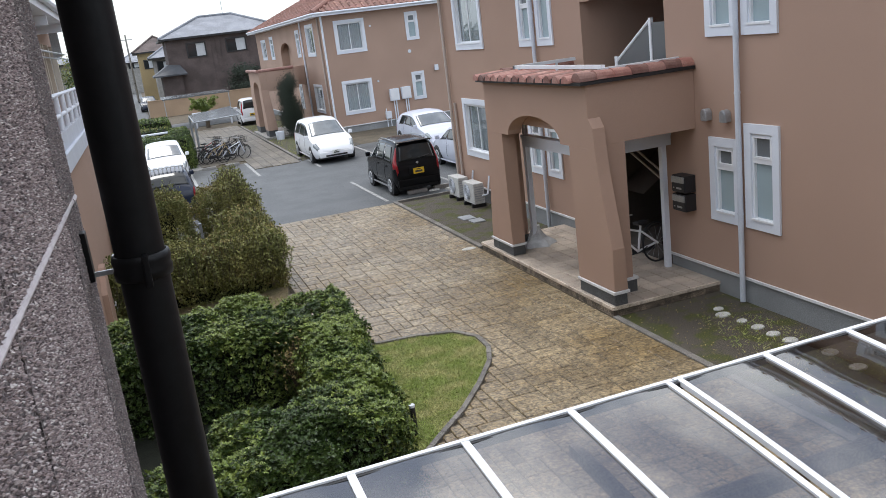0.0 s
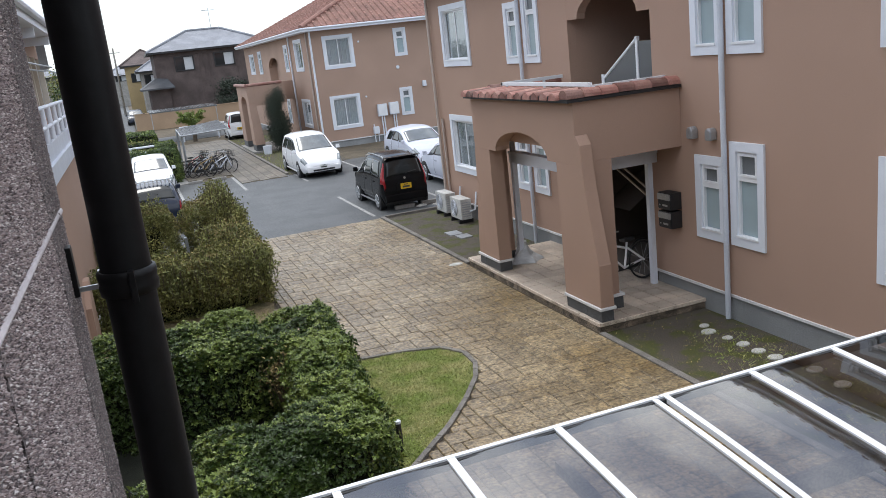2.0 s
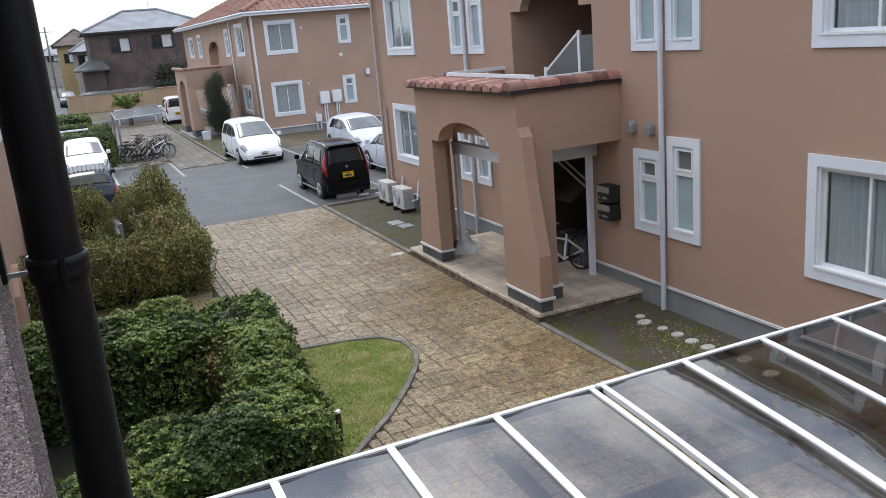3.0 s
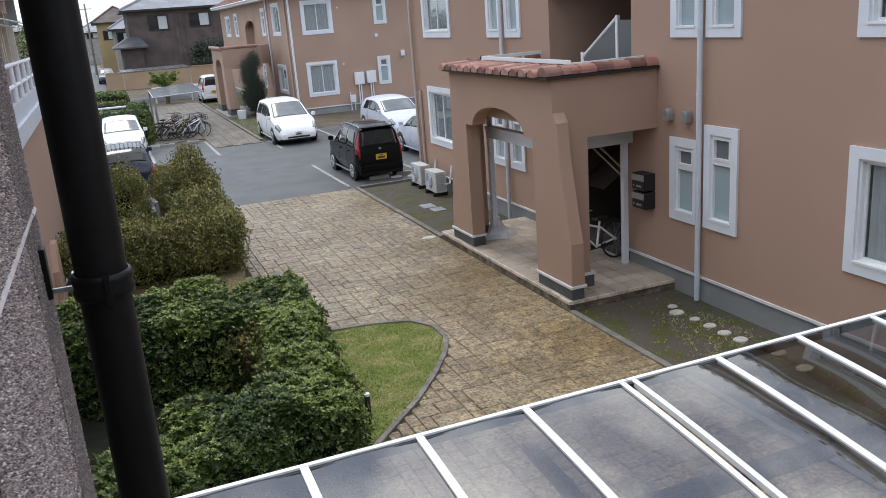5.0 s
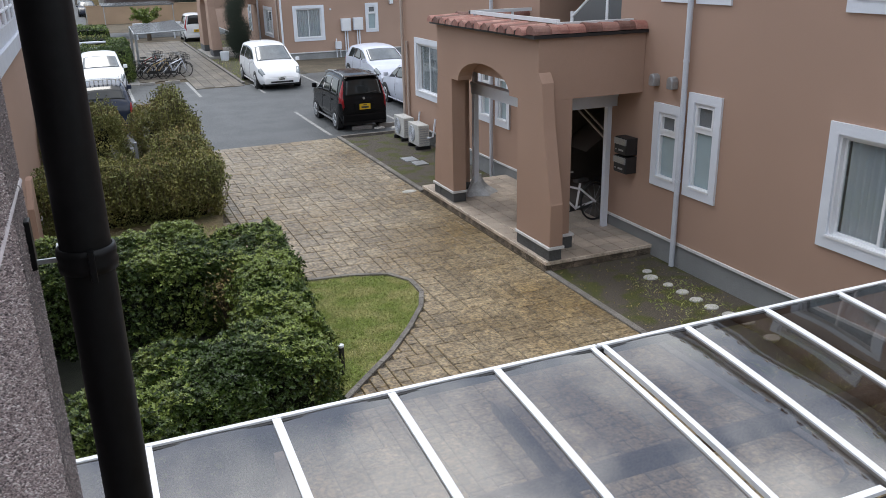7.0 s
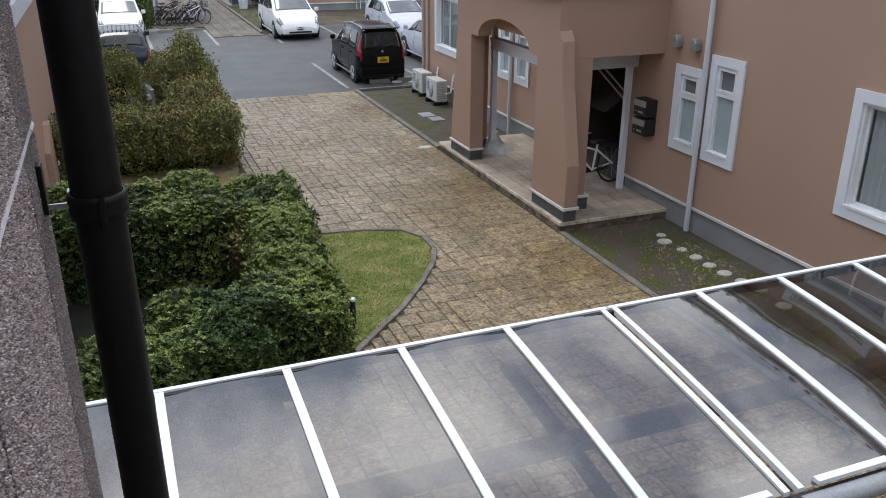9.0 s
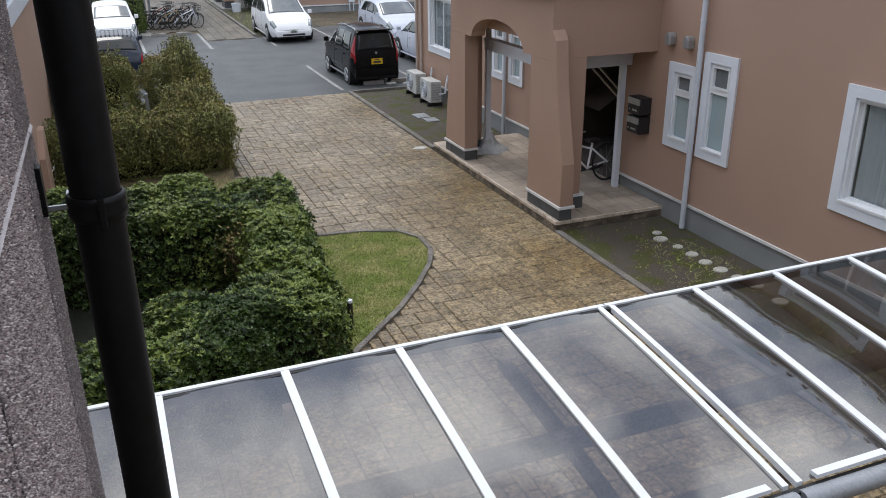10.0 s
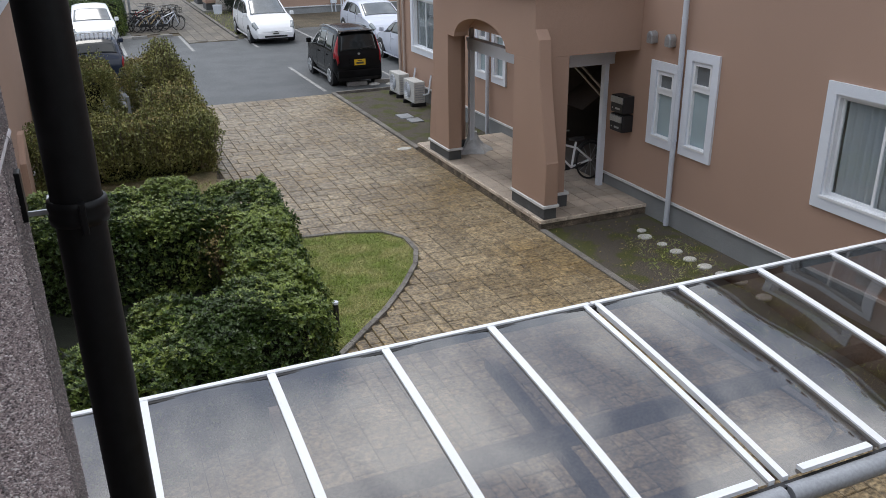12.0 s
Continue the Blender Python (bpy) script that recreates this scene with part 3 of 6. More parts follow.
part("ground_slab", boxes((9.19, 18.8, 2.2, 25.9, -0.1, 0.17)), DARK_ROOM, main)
part("plinth", boxes((9.02, 19, 2.0, 15.98, -0.1, 0.36), (9.02, 19, 18.97, 26.08, -0.1, 0.36)), PLINTH, main, "grey cement plinth")
part("drip_band", boxes((8.975, 9.02, 2.0, 15.98, 0.36, 0.40), (8.975, 9.02, 18.97, 26.12, 0.36, 0.40), (9.02, 19, 26.1, 26.125, 0.36, 0.40)), WHITE_BAND, main, "white drip band")
for s in SLIDERS:
    window(main, fmain, *s, "slide")
for s in SLIMS:
    window(main, fmain, *s, "slim")
# arched head of the upper alcove, with its squared shoulders
arch = []
for i in range(15):
    a = math.pi * i / 14
    arch.append((17.205 + 0.98 * math.cos(a), 4.76 + 0.44 * math.sin(a)))
part("alcove_arch", prism(bmesh.new(), [(18.55, 5.2), (18.55, 4.76), *arch[::1], (15.86, 4.76), (15.86, 5.2), (17.205, 5.202)], "x", 9.002, 9.178), STUCCO, main)
part("alcove_wall", boxes((9.181, 12.2, 15.66, 15.86, 3.1, 5.2), (9.181, 12.2, 18.55, 18.75, 3.1, 5.2), (9.181, 12.2, 15.66, 18.75, 5.2, 5.3)), STUCCO, main)
# dark tone in place of stucco: the landing's shade is painted on
part("alcove_back", boxes((12.0, 12.2, 15.87, 18.54, 3.1, 5.2)), DARK_ROOM, main, "back of the landing, coloured dark brown for shade")
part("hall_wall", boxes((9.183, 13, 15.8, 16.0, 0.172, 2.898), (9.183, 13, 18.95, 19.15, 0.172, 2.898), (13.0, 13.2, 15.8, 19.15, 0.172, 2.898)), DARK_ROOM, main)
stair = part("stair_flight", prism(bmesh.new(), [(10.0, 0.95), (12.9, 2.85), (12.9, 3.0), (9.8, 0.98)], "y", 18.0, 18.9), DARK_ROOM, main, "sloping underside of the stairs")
part("stair_stringer", tubes([[(9.7, 18.6, 2.13), (9.7, 16.9, 1.43)], [(9.7, 18.6, 1.98), (9.7, 16.9, 1.28)]], 0.022), BEAM, main)
hip = hip_roof(main, 9.0, 19.0, 2.0, 26.1, 6.1, 2.6, CLAY)
tile_rows(hip[0], hip[1], 6.1, 2.6, CLAY)
downpipe(main, 8.92, 14.055, 0.02, 5.95)
downpipe(main, 8.92, 20.49, 0.02, 5.95)
downpipe(main, 8.92, 26.0, 0.02, 5.95, material=PVC_BEIGE)
for u in (14.80, 14.36):
    vent_hood(main, fmain, u, 2.85)
for z in (1.255, 1.565):
    mb = part("mailbox", boxes((8.79, 8.995, 15.215, 15.56, z, z + 0.28), bevel=0.012), BLACK, main, "black wall mailbox with a steel flap")
    part("mailbox_front", boxes((8.775, 8.789, 15.23, 15.545, z + 0.02, z + 0.15), bevel=0.004), BLACK, mb)
    part("mailbox_flap", boxes((8.76, 8.789, 15.23, 15.545, z + 0.165, z + 0.265), bevel=0.008), MAILBOX, mb, "brushed steel flap")
    part("name_strip", boxes((8.769, 8.7745, 15.29, 15.42, z + 0.06, z + 0.09)), MAILBOX, mb, "plain steel strip")
    part("lock", boxes((8.768, 8.7745, 15.48, 15.51, z + 0.065, z + 0.085)), MAILBOX, mb)

# porch: flared columns, arch, side walls and clay coping
FX0, FX1 = 7.09, 7.36
span = []
for i in range(17):
    a = math.pi * i / 16
    span.append((17.12 + 1.02 * math.cos(a), 2.57 + 0.40 * math.sin(a)))
front = [(15.16, 2.57), (15.82, 2.57), *span[::-1], (18.42, 2.57), (19.10, 2.57), (19.10, 3.56), (15.16, 3.56)]
part("porch_front", prism(bmesh.new(), front, "x", FX0, FX1), STUCCO, main)
part("porch_side_wall", boxes((FX1, 8.996, 15.16, 15.36, 2.60, 3.56)), STUCCO, main)
part("porch_side_wall", boxes((FX1, 8.996, 18.90, 19.10, 2.60, 3.56)), STUCCO, main)
part("porch_ceiling", boxes((FX1 + 0.002, 8.996, 15.362, 18.898, 2.72, 2.9)), STUCCO, main)


def column(y_in, y_mid, flare):
    """A porch pier with a slim flare that swells outwards towards its foot."""
    lo, hi = sorted((y_in, y_mid))
    c = part("porch_column", boxes((FX0, FX1, lo, hi, 0.40, 2.568)), STUCCO, main)
    part("column_foot", boxes((FX0 + 0.006, FX1 - 0.006, lo + 0.006, hi - 0.006, 0.172, 0.355)), PLINTH_DARK, c, "dark grey tiled foot")
    part("column_band", boxes((FX0 - 0.025, FX1 + 0.02, lo - 0.02, hi + 0.02, 0.355, 0.398), bevel=0.008), WHITE_BAND, c, "white band")
    lap = y_mid + (0.03 if y_in > y_mid else -0.03)
    secs = [[(FX0 - 0.0015, lap, z), (FX0 - 0.0015, out, z), (FX0 + deep, out, z), (FX0 + deep, lap, z)] for z, out, deep in flare]
    f = part("flare", loft(bmesh.new(), secs), STUCCO, c)
    soft = f.modifiers.new("worn", "BEVEL")
    soft.width, soft.segments, soft.limit_method, soft.angle_limit = 0.012, 2, "ANGLE", radians(40)
    lo, hi = sorted((y_mid, flare[0][1]))
    part("flare_foot", boxes((FX0 + 0.002, FX0 + 0.22, lo + 0.008, hi - 0.008, 0.172, 0.354)), PLINTH_DARK, c)
    part("flare_band", boxes((FX0 - 0.026, FX0 + 0.26, lo - 0.021, hi + 0.021, 0.354, 0.399), bevel=0.008), WHITE_BAND, c)
    return c


column(15.81, 15.16, [(0.40, 14.72, 0.24), (1.075, 14.70, 0.215), (1.10, 14.71, 0.215), (1.45, 14.79, 0.213), (1.75, 14.86, 0.212), (2.2, 14.96, 0.212), (2.55, 15.01, 0.212), (2.885, 15.045, 0.212), (3.03, 15.155, 0.212)])
column(18.43, 19.10, [(0.40, 19.40, 0.24), (1.2, 19.30, 0.23), (1.9, 19.18, 0.22), (2.56, 19.12, 0.2)])
part("side_pier", boxes((7.362, 7.70, 15.16, 15.36, 0.42, 2.598)), STUCCO, main)
part("side_pier_foot", boxes((7.40, 7.76, 15.15, 15.37, 0.172, 0.375)), PLINTH_DARK, main)
part("side_pier_band", boxes((7.38, 7.78, 15.13, 15.38, 0.375, 0.418)), WHITE_BAND, main)
part("far_pier", boxes((7.362, 7.66, 18.90, 19.10, 0.42, 2.598)), STUCCO, main)
part("far_pier_foot", boxes((7.40, 7.68, 18.89, 19.11, 0.172, 0.42)), PLINTH_DARK, main)


def barrel(bm, p, q, r0, r1, up=Vector((0, 0, 1))):
    d = (Vector(q) - Vector(p))
    side = d.cross(up).normalized()
    a = [bm.verts.new(Vector(p) + side * r0 * math.cos(t) + up * r0 * math.sin(t)) for t in [math.pi * k / 8 for k in range(9)]]
    b = [bm.verts.new(Vector(q) + side * r1 * math.cos(t) + up * r1 * math.sin(t)) for t in [math.pi * k / 8 for k in range(9)]]
    for k in range(8):
        bm.faces.new((a[k], a[k + 1], b[k + 1], b[k]))
    bm.faces.new(a)
    bm.faces.new(b[::-1])
    return bm


coping = part("coping", boxes((6.97, 7.50, 15.09, 19.17, 3.53, 3.575), (7.502, 8.99, 15.09, 15.43, 3.53, 3.575)), BLACK, main, "black bed under clay coping tiles")
for i in range(13):
    y = 15.46 + i * 0.297
    part("coping_tile", barrel(bmesh.new(), (6.91, y, 3.57), (7.53, y, 3.61), 0.112, 0.094), CLAY, coping)
# black ribs added between the barrels as painted shade in the gaps
for i in range(12):
    y = 15.608 + i * 0.297
    part("gap_shade_strip", barrel(bmesh.new(), (6.935, y, 3.57), (7.50, y, 3.605), 0.068, 0.06), BLACK, coping, "black strip for the shade between tiles")
for i in range(7):
    x = 6.98 + i * 0.3
    part("coping_tile", barrel(bmesh.new(), (x, 15.24, 3.585 + 0.006 * (i % 2)), (x + 0.31, 15.24, 3.585), 0.135, 0.12), CLAY, coping)
for i in range(6):
    x = 7.48 + i * 0.28
    part("coping_tile", barrel(bmesh.new(), (x, 19.04, 3.60), (x + 0.29, 19.04, 3.60), 0.13, 0.115), CLAY, coping)
part("balcony_deck", boxes((7.37, 9.0, 15.37, 18.89, 2.91, 3.1)), CONCRETE, main)
rail = part("balcony_rail", boxes((7.6, 7.66, 15.52, 18.75, 3.70, 3.76), (7.6, 8.9, 18.68, 18.74, 3.70, 3.76), (7.6, 8.98, 15.48, 15.54, 3.66, 3.72)), ALU, main, "white aluminium handrail above the coping")
for p in ((7.63, 15.65), (7.63, 18.55), (8.5, 18.71), (8.2, 15.51)):
    part("rail_post", boxes((p[0] - 0.02, p[0] + 0.02, p[1] - 0.02, p[1] + 0.02, 3.1, 3.70)), ALU, rail)
guard = part("stair_guard", prism(bmesh.new(), [(17.69, 3.62), (16.58, 4.29), (16.58, 3.2), (17.69, 3.2)], "x", 9.21, 9.22), GUARD_GLASS, main, "grey translucent stair guard")
part("guard_panel", boxes((9.21, 9.22, 15.87, 16.54, 3.2, 4.27)), GUARD_GLASS, guard)
part("guard_post", boxes((9.19, 9.245, 16.54, 16.60, 3.1, 4.35)), ALU, guard)
part("guard_post", boxes((9.19, 9.245, 17.66, 17.74, 3.1, 3.72)), ALU, guard)
part("guard_rail", tubes([[(9.215, 17.70, 3.63), (9.215, 16.57, 4.32)]], 0.03), ALU, guard)
entry = part("entrance_lintel", boxes((7.83, 8.998, 15.84, 15.94, 2.28, 2.44), (7.85, 8.998, 15.82, 15.96, 2.44, 2.49)), WHITE, main, "white timber beam over the way into the stair hall")
part("entrance_post", boxes((8.81, 8.90, 15.84, 15.935, 0.172, 2.279)), WHITE, entry)
frame_beam = part("porch_beam", boxes((7.7, 7.82, 15.84, 18.895, 2.20, 2.36), (7.68, 7.84, 15.82, 18.897, 2.36, 2.42)), WHITE, main, "white beam inside the porch")
part("porch_post", boxes((7.71, 7.81, 18.79, 18.89, 0.172, 2.198)), WHITE, frame_beam, "white painted post")
part("porch_post_top", boxes((7.72, 7.80, 18.80, 18.88, 2.42, 2.72)), WHITE, frame_beam)
sheet_bm = bmesh.new()
loft(sheet_bm, [[(7.80 + r * 1.05 * math.cos(a) * (1 + 0.22 * math.sin(5 * a + 9 * r)), 18.86 + r * 0.8 * math.sin(a) * (1 + 0.2 * math.sin(4 * a)), 0.174 + z) for a in [6.2832 * i / 40 for i in range(40)]]
                for r, z in ((0.36, 0.0), (0.31, 0.05), (0.20, 0.13), (0.13, 0.22), (0.09, 0.32), (0.08, 0.40))])
solid("plastic_sheet", sheet_bm, BAG, "crumpled clear plastic sheet round a porch post", "plastic sheet")

# porch floor slab with its tiles
porch_floor = thing("porch_floor", "raised porch floor of beige tiles", "floor", kind="structure")
part("slab", boxes((7.065, 9.015, 14.745, 19.96, -0.1, 0.150)), JOINT, porch_floor)
n_x, n_y = 7, 17
tx, ty = 1.965 / n_x, 5.23 / n_y
tile_me = mesh_of("tile", loft(bmesh.new(), [[(-tx / 2 + 0.006, -ty / 2 + 0.006, -0.012), (tx / 2 - 0.006, -ty / 2 + 0.006, -0.012), (tx / 2 - 0.006, ty / 2 - 0.006, -0.012), (-tx / 2 + 0.006, ty / 2 - 0.006, -0.012)],
                                             [(-tx / 2 + 0.006, -ty / 2 + 0.006, 0.007), (tx / 2 - 0.006, -ty / 2 + 0.006, 0.007), (tx / 2 - 0.006, ty / 2 - 0.006, 0.007), (-tx / 2 + 0.006, ty / 2 - 0.006, 0.007)],
                                             [(-tx / 2 + 0.010, -ty / 2 + 0.010, 0.01), (tx / 2 - 0.010, -ty / 2 + 0.010, 0.01), (tx / 2 - 0.010, ty / 2 - 0.010, 0.01), (-tx / 2 + 0.010, ty / 2 - 0.010, 0.01)]]), TILE)
pieces("tile", tile_me, [pose(7.05 + tx * (i + 0.5), 14.73 + ty * (j + 0.5), 0.160) for i in range(n_x) for j in range(n_y)], porch_floor)
edge_me = mesh_of("step_tile", boxes((-0.016, 0.016, -ty / 2 + 0.005, ty / 2 - 0.005, -0.028, 0.028), bevel=0.006), CURB_TILE)
pieces("step_tile", edge_me, [pose(7.050, 14.73 + ty * (j + 0.5), 0.136) for j in range(n_y)], porch_floor)
pieces("step_tile", edge_me, [pose(7.06 + tx * (i + 0.5), 14.727, 0.136, 0, 0, 90) for i in range(n_x)], porch_floor)
riser_me = mesh_of("riser_tile", boxes((-0.006, 0.006, -ty / 2 + 0.006, ty / 2 - 0.006, -0.055, 0.055), bevel=0.003), RISER)
pieces("riser_tile", riser_me, [pose(7.060, 14.73 + ty * (j + 0.5), 0.05) for j in range(n_y)], porch_floor)
pieces("riser_tile", riser_me, [pose(7.065 + tx * (i + 0.5), 14.74, 0.05, 0, 0, 90) for i in range(n_x)], porch_floor)


# ---- the second apartment house ----
far = thing("apartment_building", "far two-storey terracotta apartment house with an orange tiled roof", "building")
BX, BY = 10.12, 46.5
def fside(u, v, k):
    return (u, BY + k, v)


def flong(u, v, k):
    return (BX + k, u, v)


SIDE = [(10.66, 12.26, 0.9, 2.63, "far"), (10.66, 12.26, 3.98, 5.64, "far"), (14.45, 15.14, 1.18, 2.63, "slim"), (14.45, 15.14, 4.25, 5.68, "slim")]
LONG = [(49.0, 51.1, 4.0, 5.7, "far"), (48.8, 51.0, 0.95, 2.5, "far"), (53.2, 54.3, 4.0, 5.55, "slim"), (63.0, 64.4, 3.95, 5.5, "slim"), (66.5, 68.6, 3.95, 5.4, "far"), (54.6, 55.6, 0.95, 2.5, "slim")]
part("end_wall", pierced(bmesh.new(), BX, 22.0, 0.3, 5.95, [(a + 0.12, b - 0.12, c + 0.12, d - 0.12) for a, b, c, d, _ in SIDE], fside, 0.18), STUCCO_FAR, far)
part("facade_wall", pierced(bmesh.new(), BY + 0.183, 71.0, 0.3, 5.95, [(a + 0.12, b - 0.12, c + 0.12, d - 0.12) for a, b, c, d, _ in LONG] + [(56.6, 60.4, 3.1, 4.95)], flong, 0.18), STUCCO_FAR, far)
part("alcove_arch", prism(bmesh.new(), [(60.4, 4.951), *[(58.5 + 1.9 * math.cos(math.pi * i / 10), 4.3 + 0.65 * math.sin(math.pi * i / 10)) for i in range(11)], (56.6, 4.951)], "x", BX + 0.002, BX + 0.17), STUCCO_FAR, far)
part("alcove_back", boxes((BX + 0.5, BX + 0.6, 56.4, 60.6, 3.1, 5.1)), STUCCO_FAR, far)
part("alcove_side", boxes((BX + 0.181, BX + 0.499, 60.4, 60.6, 3.1, 5.1)), STUCCO_FAR, far)
part("rear_wall", boxes((21.8, 22, BY + 0.2, 71, 0.3, 5.95), (10.4, 21.7, 70.8, 71, 0.3, 5.95)), STUCCO_FAR, far)
part("plinth", boxes((BX + 0.02, 22, BY + 0.02, 71, -0.1, 0.3)), PLINTH, far)
part("drip_band", boxes((BX - 0.02, 22, BY - 0.025, BY, 0.3, 0.35), (BX - 0.025, BX, BY, 71, 0.3, 0.35)), WHITE_BAND, far)
for a, b, c, d, s in SIDE:
    window(far, fside, a, b, c, d, s)
for a, b, c, d, s in LONG:
    window(far, flong, a, b, c, d, s)
hip2 = hip_roof(far, BX, 22.0, BY, 71.0, 6.1, 3.0, CLAY_FAR, 0.55)
tile_rows(hip2[0], hip2[1], 6.1, 3.0, CLAY_FAR, 0.32)
downpipe(far, BX - 0.06, BY - 0.06, 0.02, 5.95, 0.05, WHITE)
downpipe(far, BX - 0.06, 52.3, 0.02, 5.95, 0.05, WHITE)
downpipe(far, BX - 0.06, 47.4, 0.02, 5.95, 0.045, PVC_BEIGE)
for u, v in ((13.1, 1.3), (13.75, 1.32)):
    mt = part("meter_cabinet", boxes((u, u + 0.5, BY - 0.2, BY - 0.003, v, v + 0.62), bevel=0.02), WHITE, far, "pale electric meter cabinet")
    part("cabinet_door", boxes((u + 0.04, u + 0.46, BY - 0.21, BY - 0.2, v + 0.05, v + 0.57)), ALU, mt)
    part("conduit", tubes([[(u + 0.2, BY - 0.1, v), (u + 0.2, BY - 0.1, 0.0)], [(u + 0.32, BY - 0.1, v), (u + 0.32, BY - 0.1, 0.0)]], 0.035), WHITE, mt)
part("gas_meter", boxes((12.75, 13.05, BY - 0.2, BY - 0.003, 0.42, 0.8), bevel=0.03), WHITE, far, "small white gas meter")
part("gas_pipe", tubes([[(12.8, BY - 0.1, 0.0), (12.8, BY - 0.1, 0.95)], [(13.0, BY - 0.1, 0.42), (13.0, BY - 0.1, 0.0)]], 0.025), WHITE, far)
for u, v in ((12.55, 5.2), (12.6, 2.4)):
    part("wall_cap", tube(bmesh.new(), [(u, BY, v), (u, BY - 0.06, v)], 0.05, 10), WHITE, far)
part("wall_lamp", boxes((15.75, 15.95, BY - 0.16, BY - 0.003, 2.55, 2.85), bevel=0.03), WHITE, far, "white wall lantern")
part("vent_disc", tube(bmesh.new(), [(14.5, BY, 3.7), (14.5, BY - 0.05, 3.7)], 0.09, 12), WHITE, far)
# its porch
part("porch_front", prism(bmesh.new(), [(49.65, 2.6), (50.55, 2.6), *[(51.6 - 1.05 * math.cos(math.pi * i / 10), 2.6 + 0.4 * math.sin(math.pi * i / 10)) for i in range(11)], (53.0, 2.6), (53.9, 2.6), (53.9, 3.55), (49.65, 3.55)], "x", 7.0, 7.36), STUCCO_FAR, far)
for a, b in ((49.65, 50.55), (52.7, 54.2)):
    part("porch_column", loft(bmesh.new(), [[(6.99, a - 0.3 * (a < 50), 0.45), (7.5, a - 0.3 * (a < 50), 0.45), (7.5, b, 0.45), (6.99, b, 0.45)], [(6.99, a, 2.598), (7.36, a, 2.598), (7.36, b - 0.2 * (b > 54), 2.598), (6.99, b - 0.2 * (b > 54), 2.598)]]), STUCCO_FAR, far)
    part("column_foot", boxes((7.0, 7.48, a - 0.25 * (a < 50), b, 0.12, 0.448)), PLINTH_DARK, far)
part("porch_side_wall", boxes((7.365, 8.85, 49.65, 49.85, 2.5, 3.55)), STUCCO_FAR, far)
part("porch_side_wall", boxes((7.365, 10.1, 53.7, 53.9, 2.5, 3.55)), STUCCO_FAR, far)
part("porch_ceiling", boxes((7.365, 8.85, 49.86, 53.69, 2.6, 2.75)), STUCCO_FAR, far)
part("porch_coping", tubes([[(6.95, 49.6, 3.6), (6.95, 54.0, 3.6)], [(6.95, 49.7, 3.6), (8.9, 49.7, 3.6)]], 0.09, 10), CLAY, far)
part("porch_return", boxes((8.85, 9.05, 49.65, 53.69, 2.5, 3.55), (9.06, 10.1, 53.0, 53.69, 2.5, 3.55)), STUCCO_FAR, far)
part("porch_step", boxes((6.8, 10.1, 49.2, 54.4, -0.1, 0.12)), CONCRETE, far)
part("porch_screen", boxes((8.7, 8.75, 50.0, 53.6, 0.13, 2.5)), TAN, far)


# ---- neighbouring wing with a balcony ----
wing = thing("neighbour_wing", "terracotta wing with a white balcony rail and boxed eaves", "building")
part("wall", boxes((-3.2, -0.37, 9.0, 26.2, 0.12, 3.18)), STUCCO, wing)
part("rear_block", boxes((-9.0, -3.21, 9.0, 26.2, 0.0, 5.6)), STUCCO, wing)
part("plinth", boxes((-3.2, -0.35, 9.0, 26.22, -0.1, 0.12)), WHITE_BAND, wing)
part("buttress", prism(bmesh.new(), [(18.9, 0.12), (19.78, 0.12), (19.78, 1.28), (19.45, 1.28), (18.95, 0.9)], "x", -0.369, -0.27), STUCCO, wing)
part("balcony_cornice", boxes((-3.2, -0.27, 9.0, 26.3, 3.18, 3.46), (-3.2, -0.33, 9.0, 26.3, 3.46, 3.74), bevel=0.01), PVC, wing, "pale grey balcony edge")
rail2 = part("balcony_rail", tubes([[(-0.36, 9.0, 4.3), (-0.36, 26.2, 4.3)], [(-0.36, 9.0, 3.98), (-0.36, 26.2, 3.98)]], 0.035), WHITE, wing, "white tubular rail")
for i in range(15):
    part("rail_post", tube(bmesh.new(), [(-0.36, 9.3 + 1.2 * i, 3.74), (-0.36, 9.3 + 1.2 * i, 4.3)], 0.045, 10), WHITE, rail2, smooth=True)
part("balcony_wall", boxes((-1.0, -0.85, 9.0, 22.3, 3.74, 5.6), (-1.0, -0.85, 22.3, 27.0, 5.30, 5.6), (-1.0, -0.85, 22.3, 27.0, 3.74, 3.95), (-3.2, -1.01, 26.85, 27.0, 3.74, 5.6)), STUCCO, wing)
part("balcony_floor", boxes((-3.2, -0.34, 26.31, 27.0, 3.2, 3.73)), PVC, wing)
sh = part("balcony_window", boxes((-0.96, -0.93, 22.3, 25.02, 3.95, 5.30)), TAN, wing, "tan blind behind a balcony window")
part("balcony_window", boxes((-0.96, -0.93, 25.03, 26.84, 3.95, 5.30)), CURTAIN, wing, "pale curtain behind a balcony window")
for y in (22.3, 23.45, 23.9, 25.0, 26.75):
    part("window_frame", boxes((-0.925, -0.80, y, y + 0.11, 3.95, 5.30)), CREAM, sh, "cream window frame")
part("drying_pole", tubes([[(-0.52, 13.0, 5.06), (-0.52, 25.6, 5.06)], [(-0.66, 13.0, 4.98), (-0.66, 25.6, 4.98)]], 0.017), STEEL, wing, "steel drying poles")
for y in (14.5, 19.5, 24.5):
    part("pole_hanger", boxes((-0.68, -0.50, y, y + 0.03, 5.0, 5.6)), STEEL, wing)
part("eave", boxes((-3.2, -0.25, 9.0, 26.4, 5.62, 5.78)), WHITE, wing, "white boxed eave")
part("gutter", tubes([[(-0.2, 9.0, 5.78), (-0.2, 26.4, 5.78)]], 0.06), WHITE, wing)
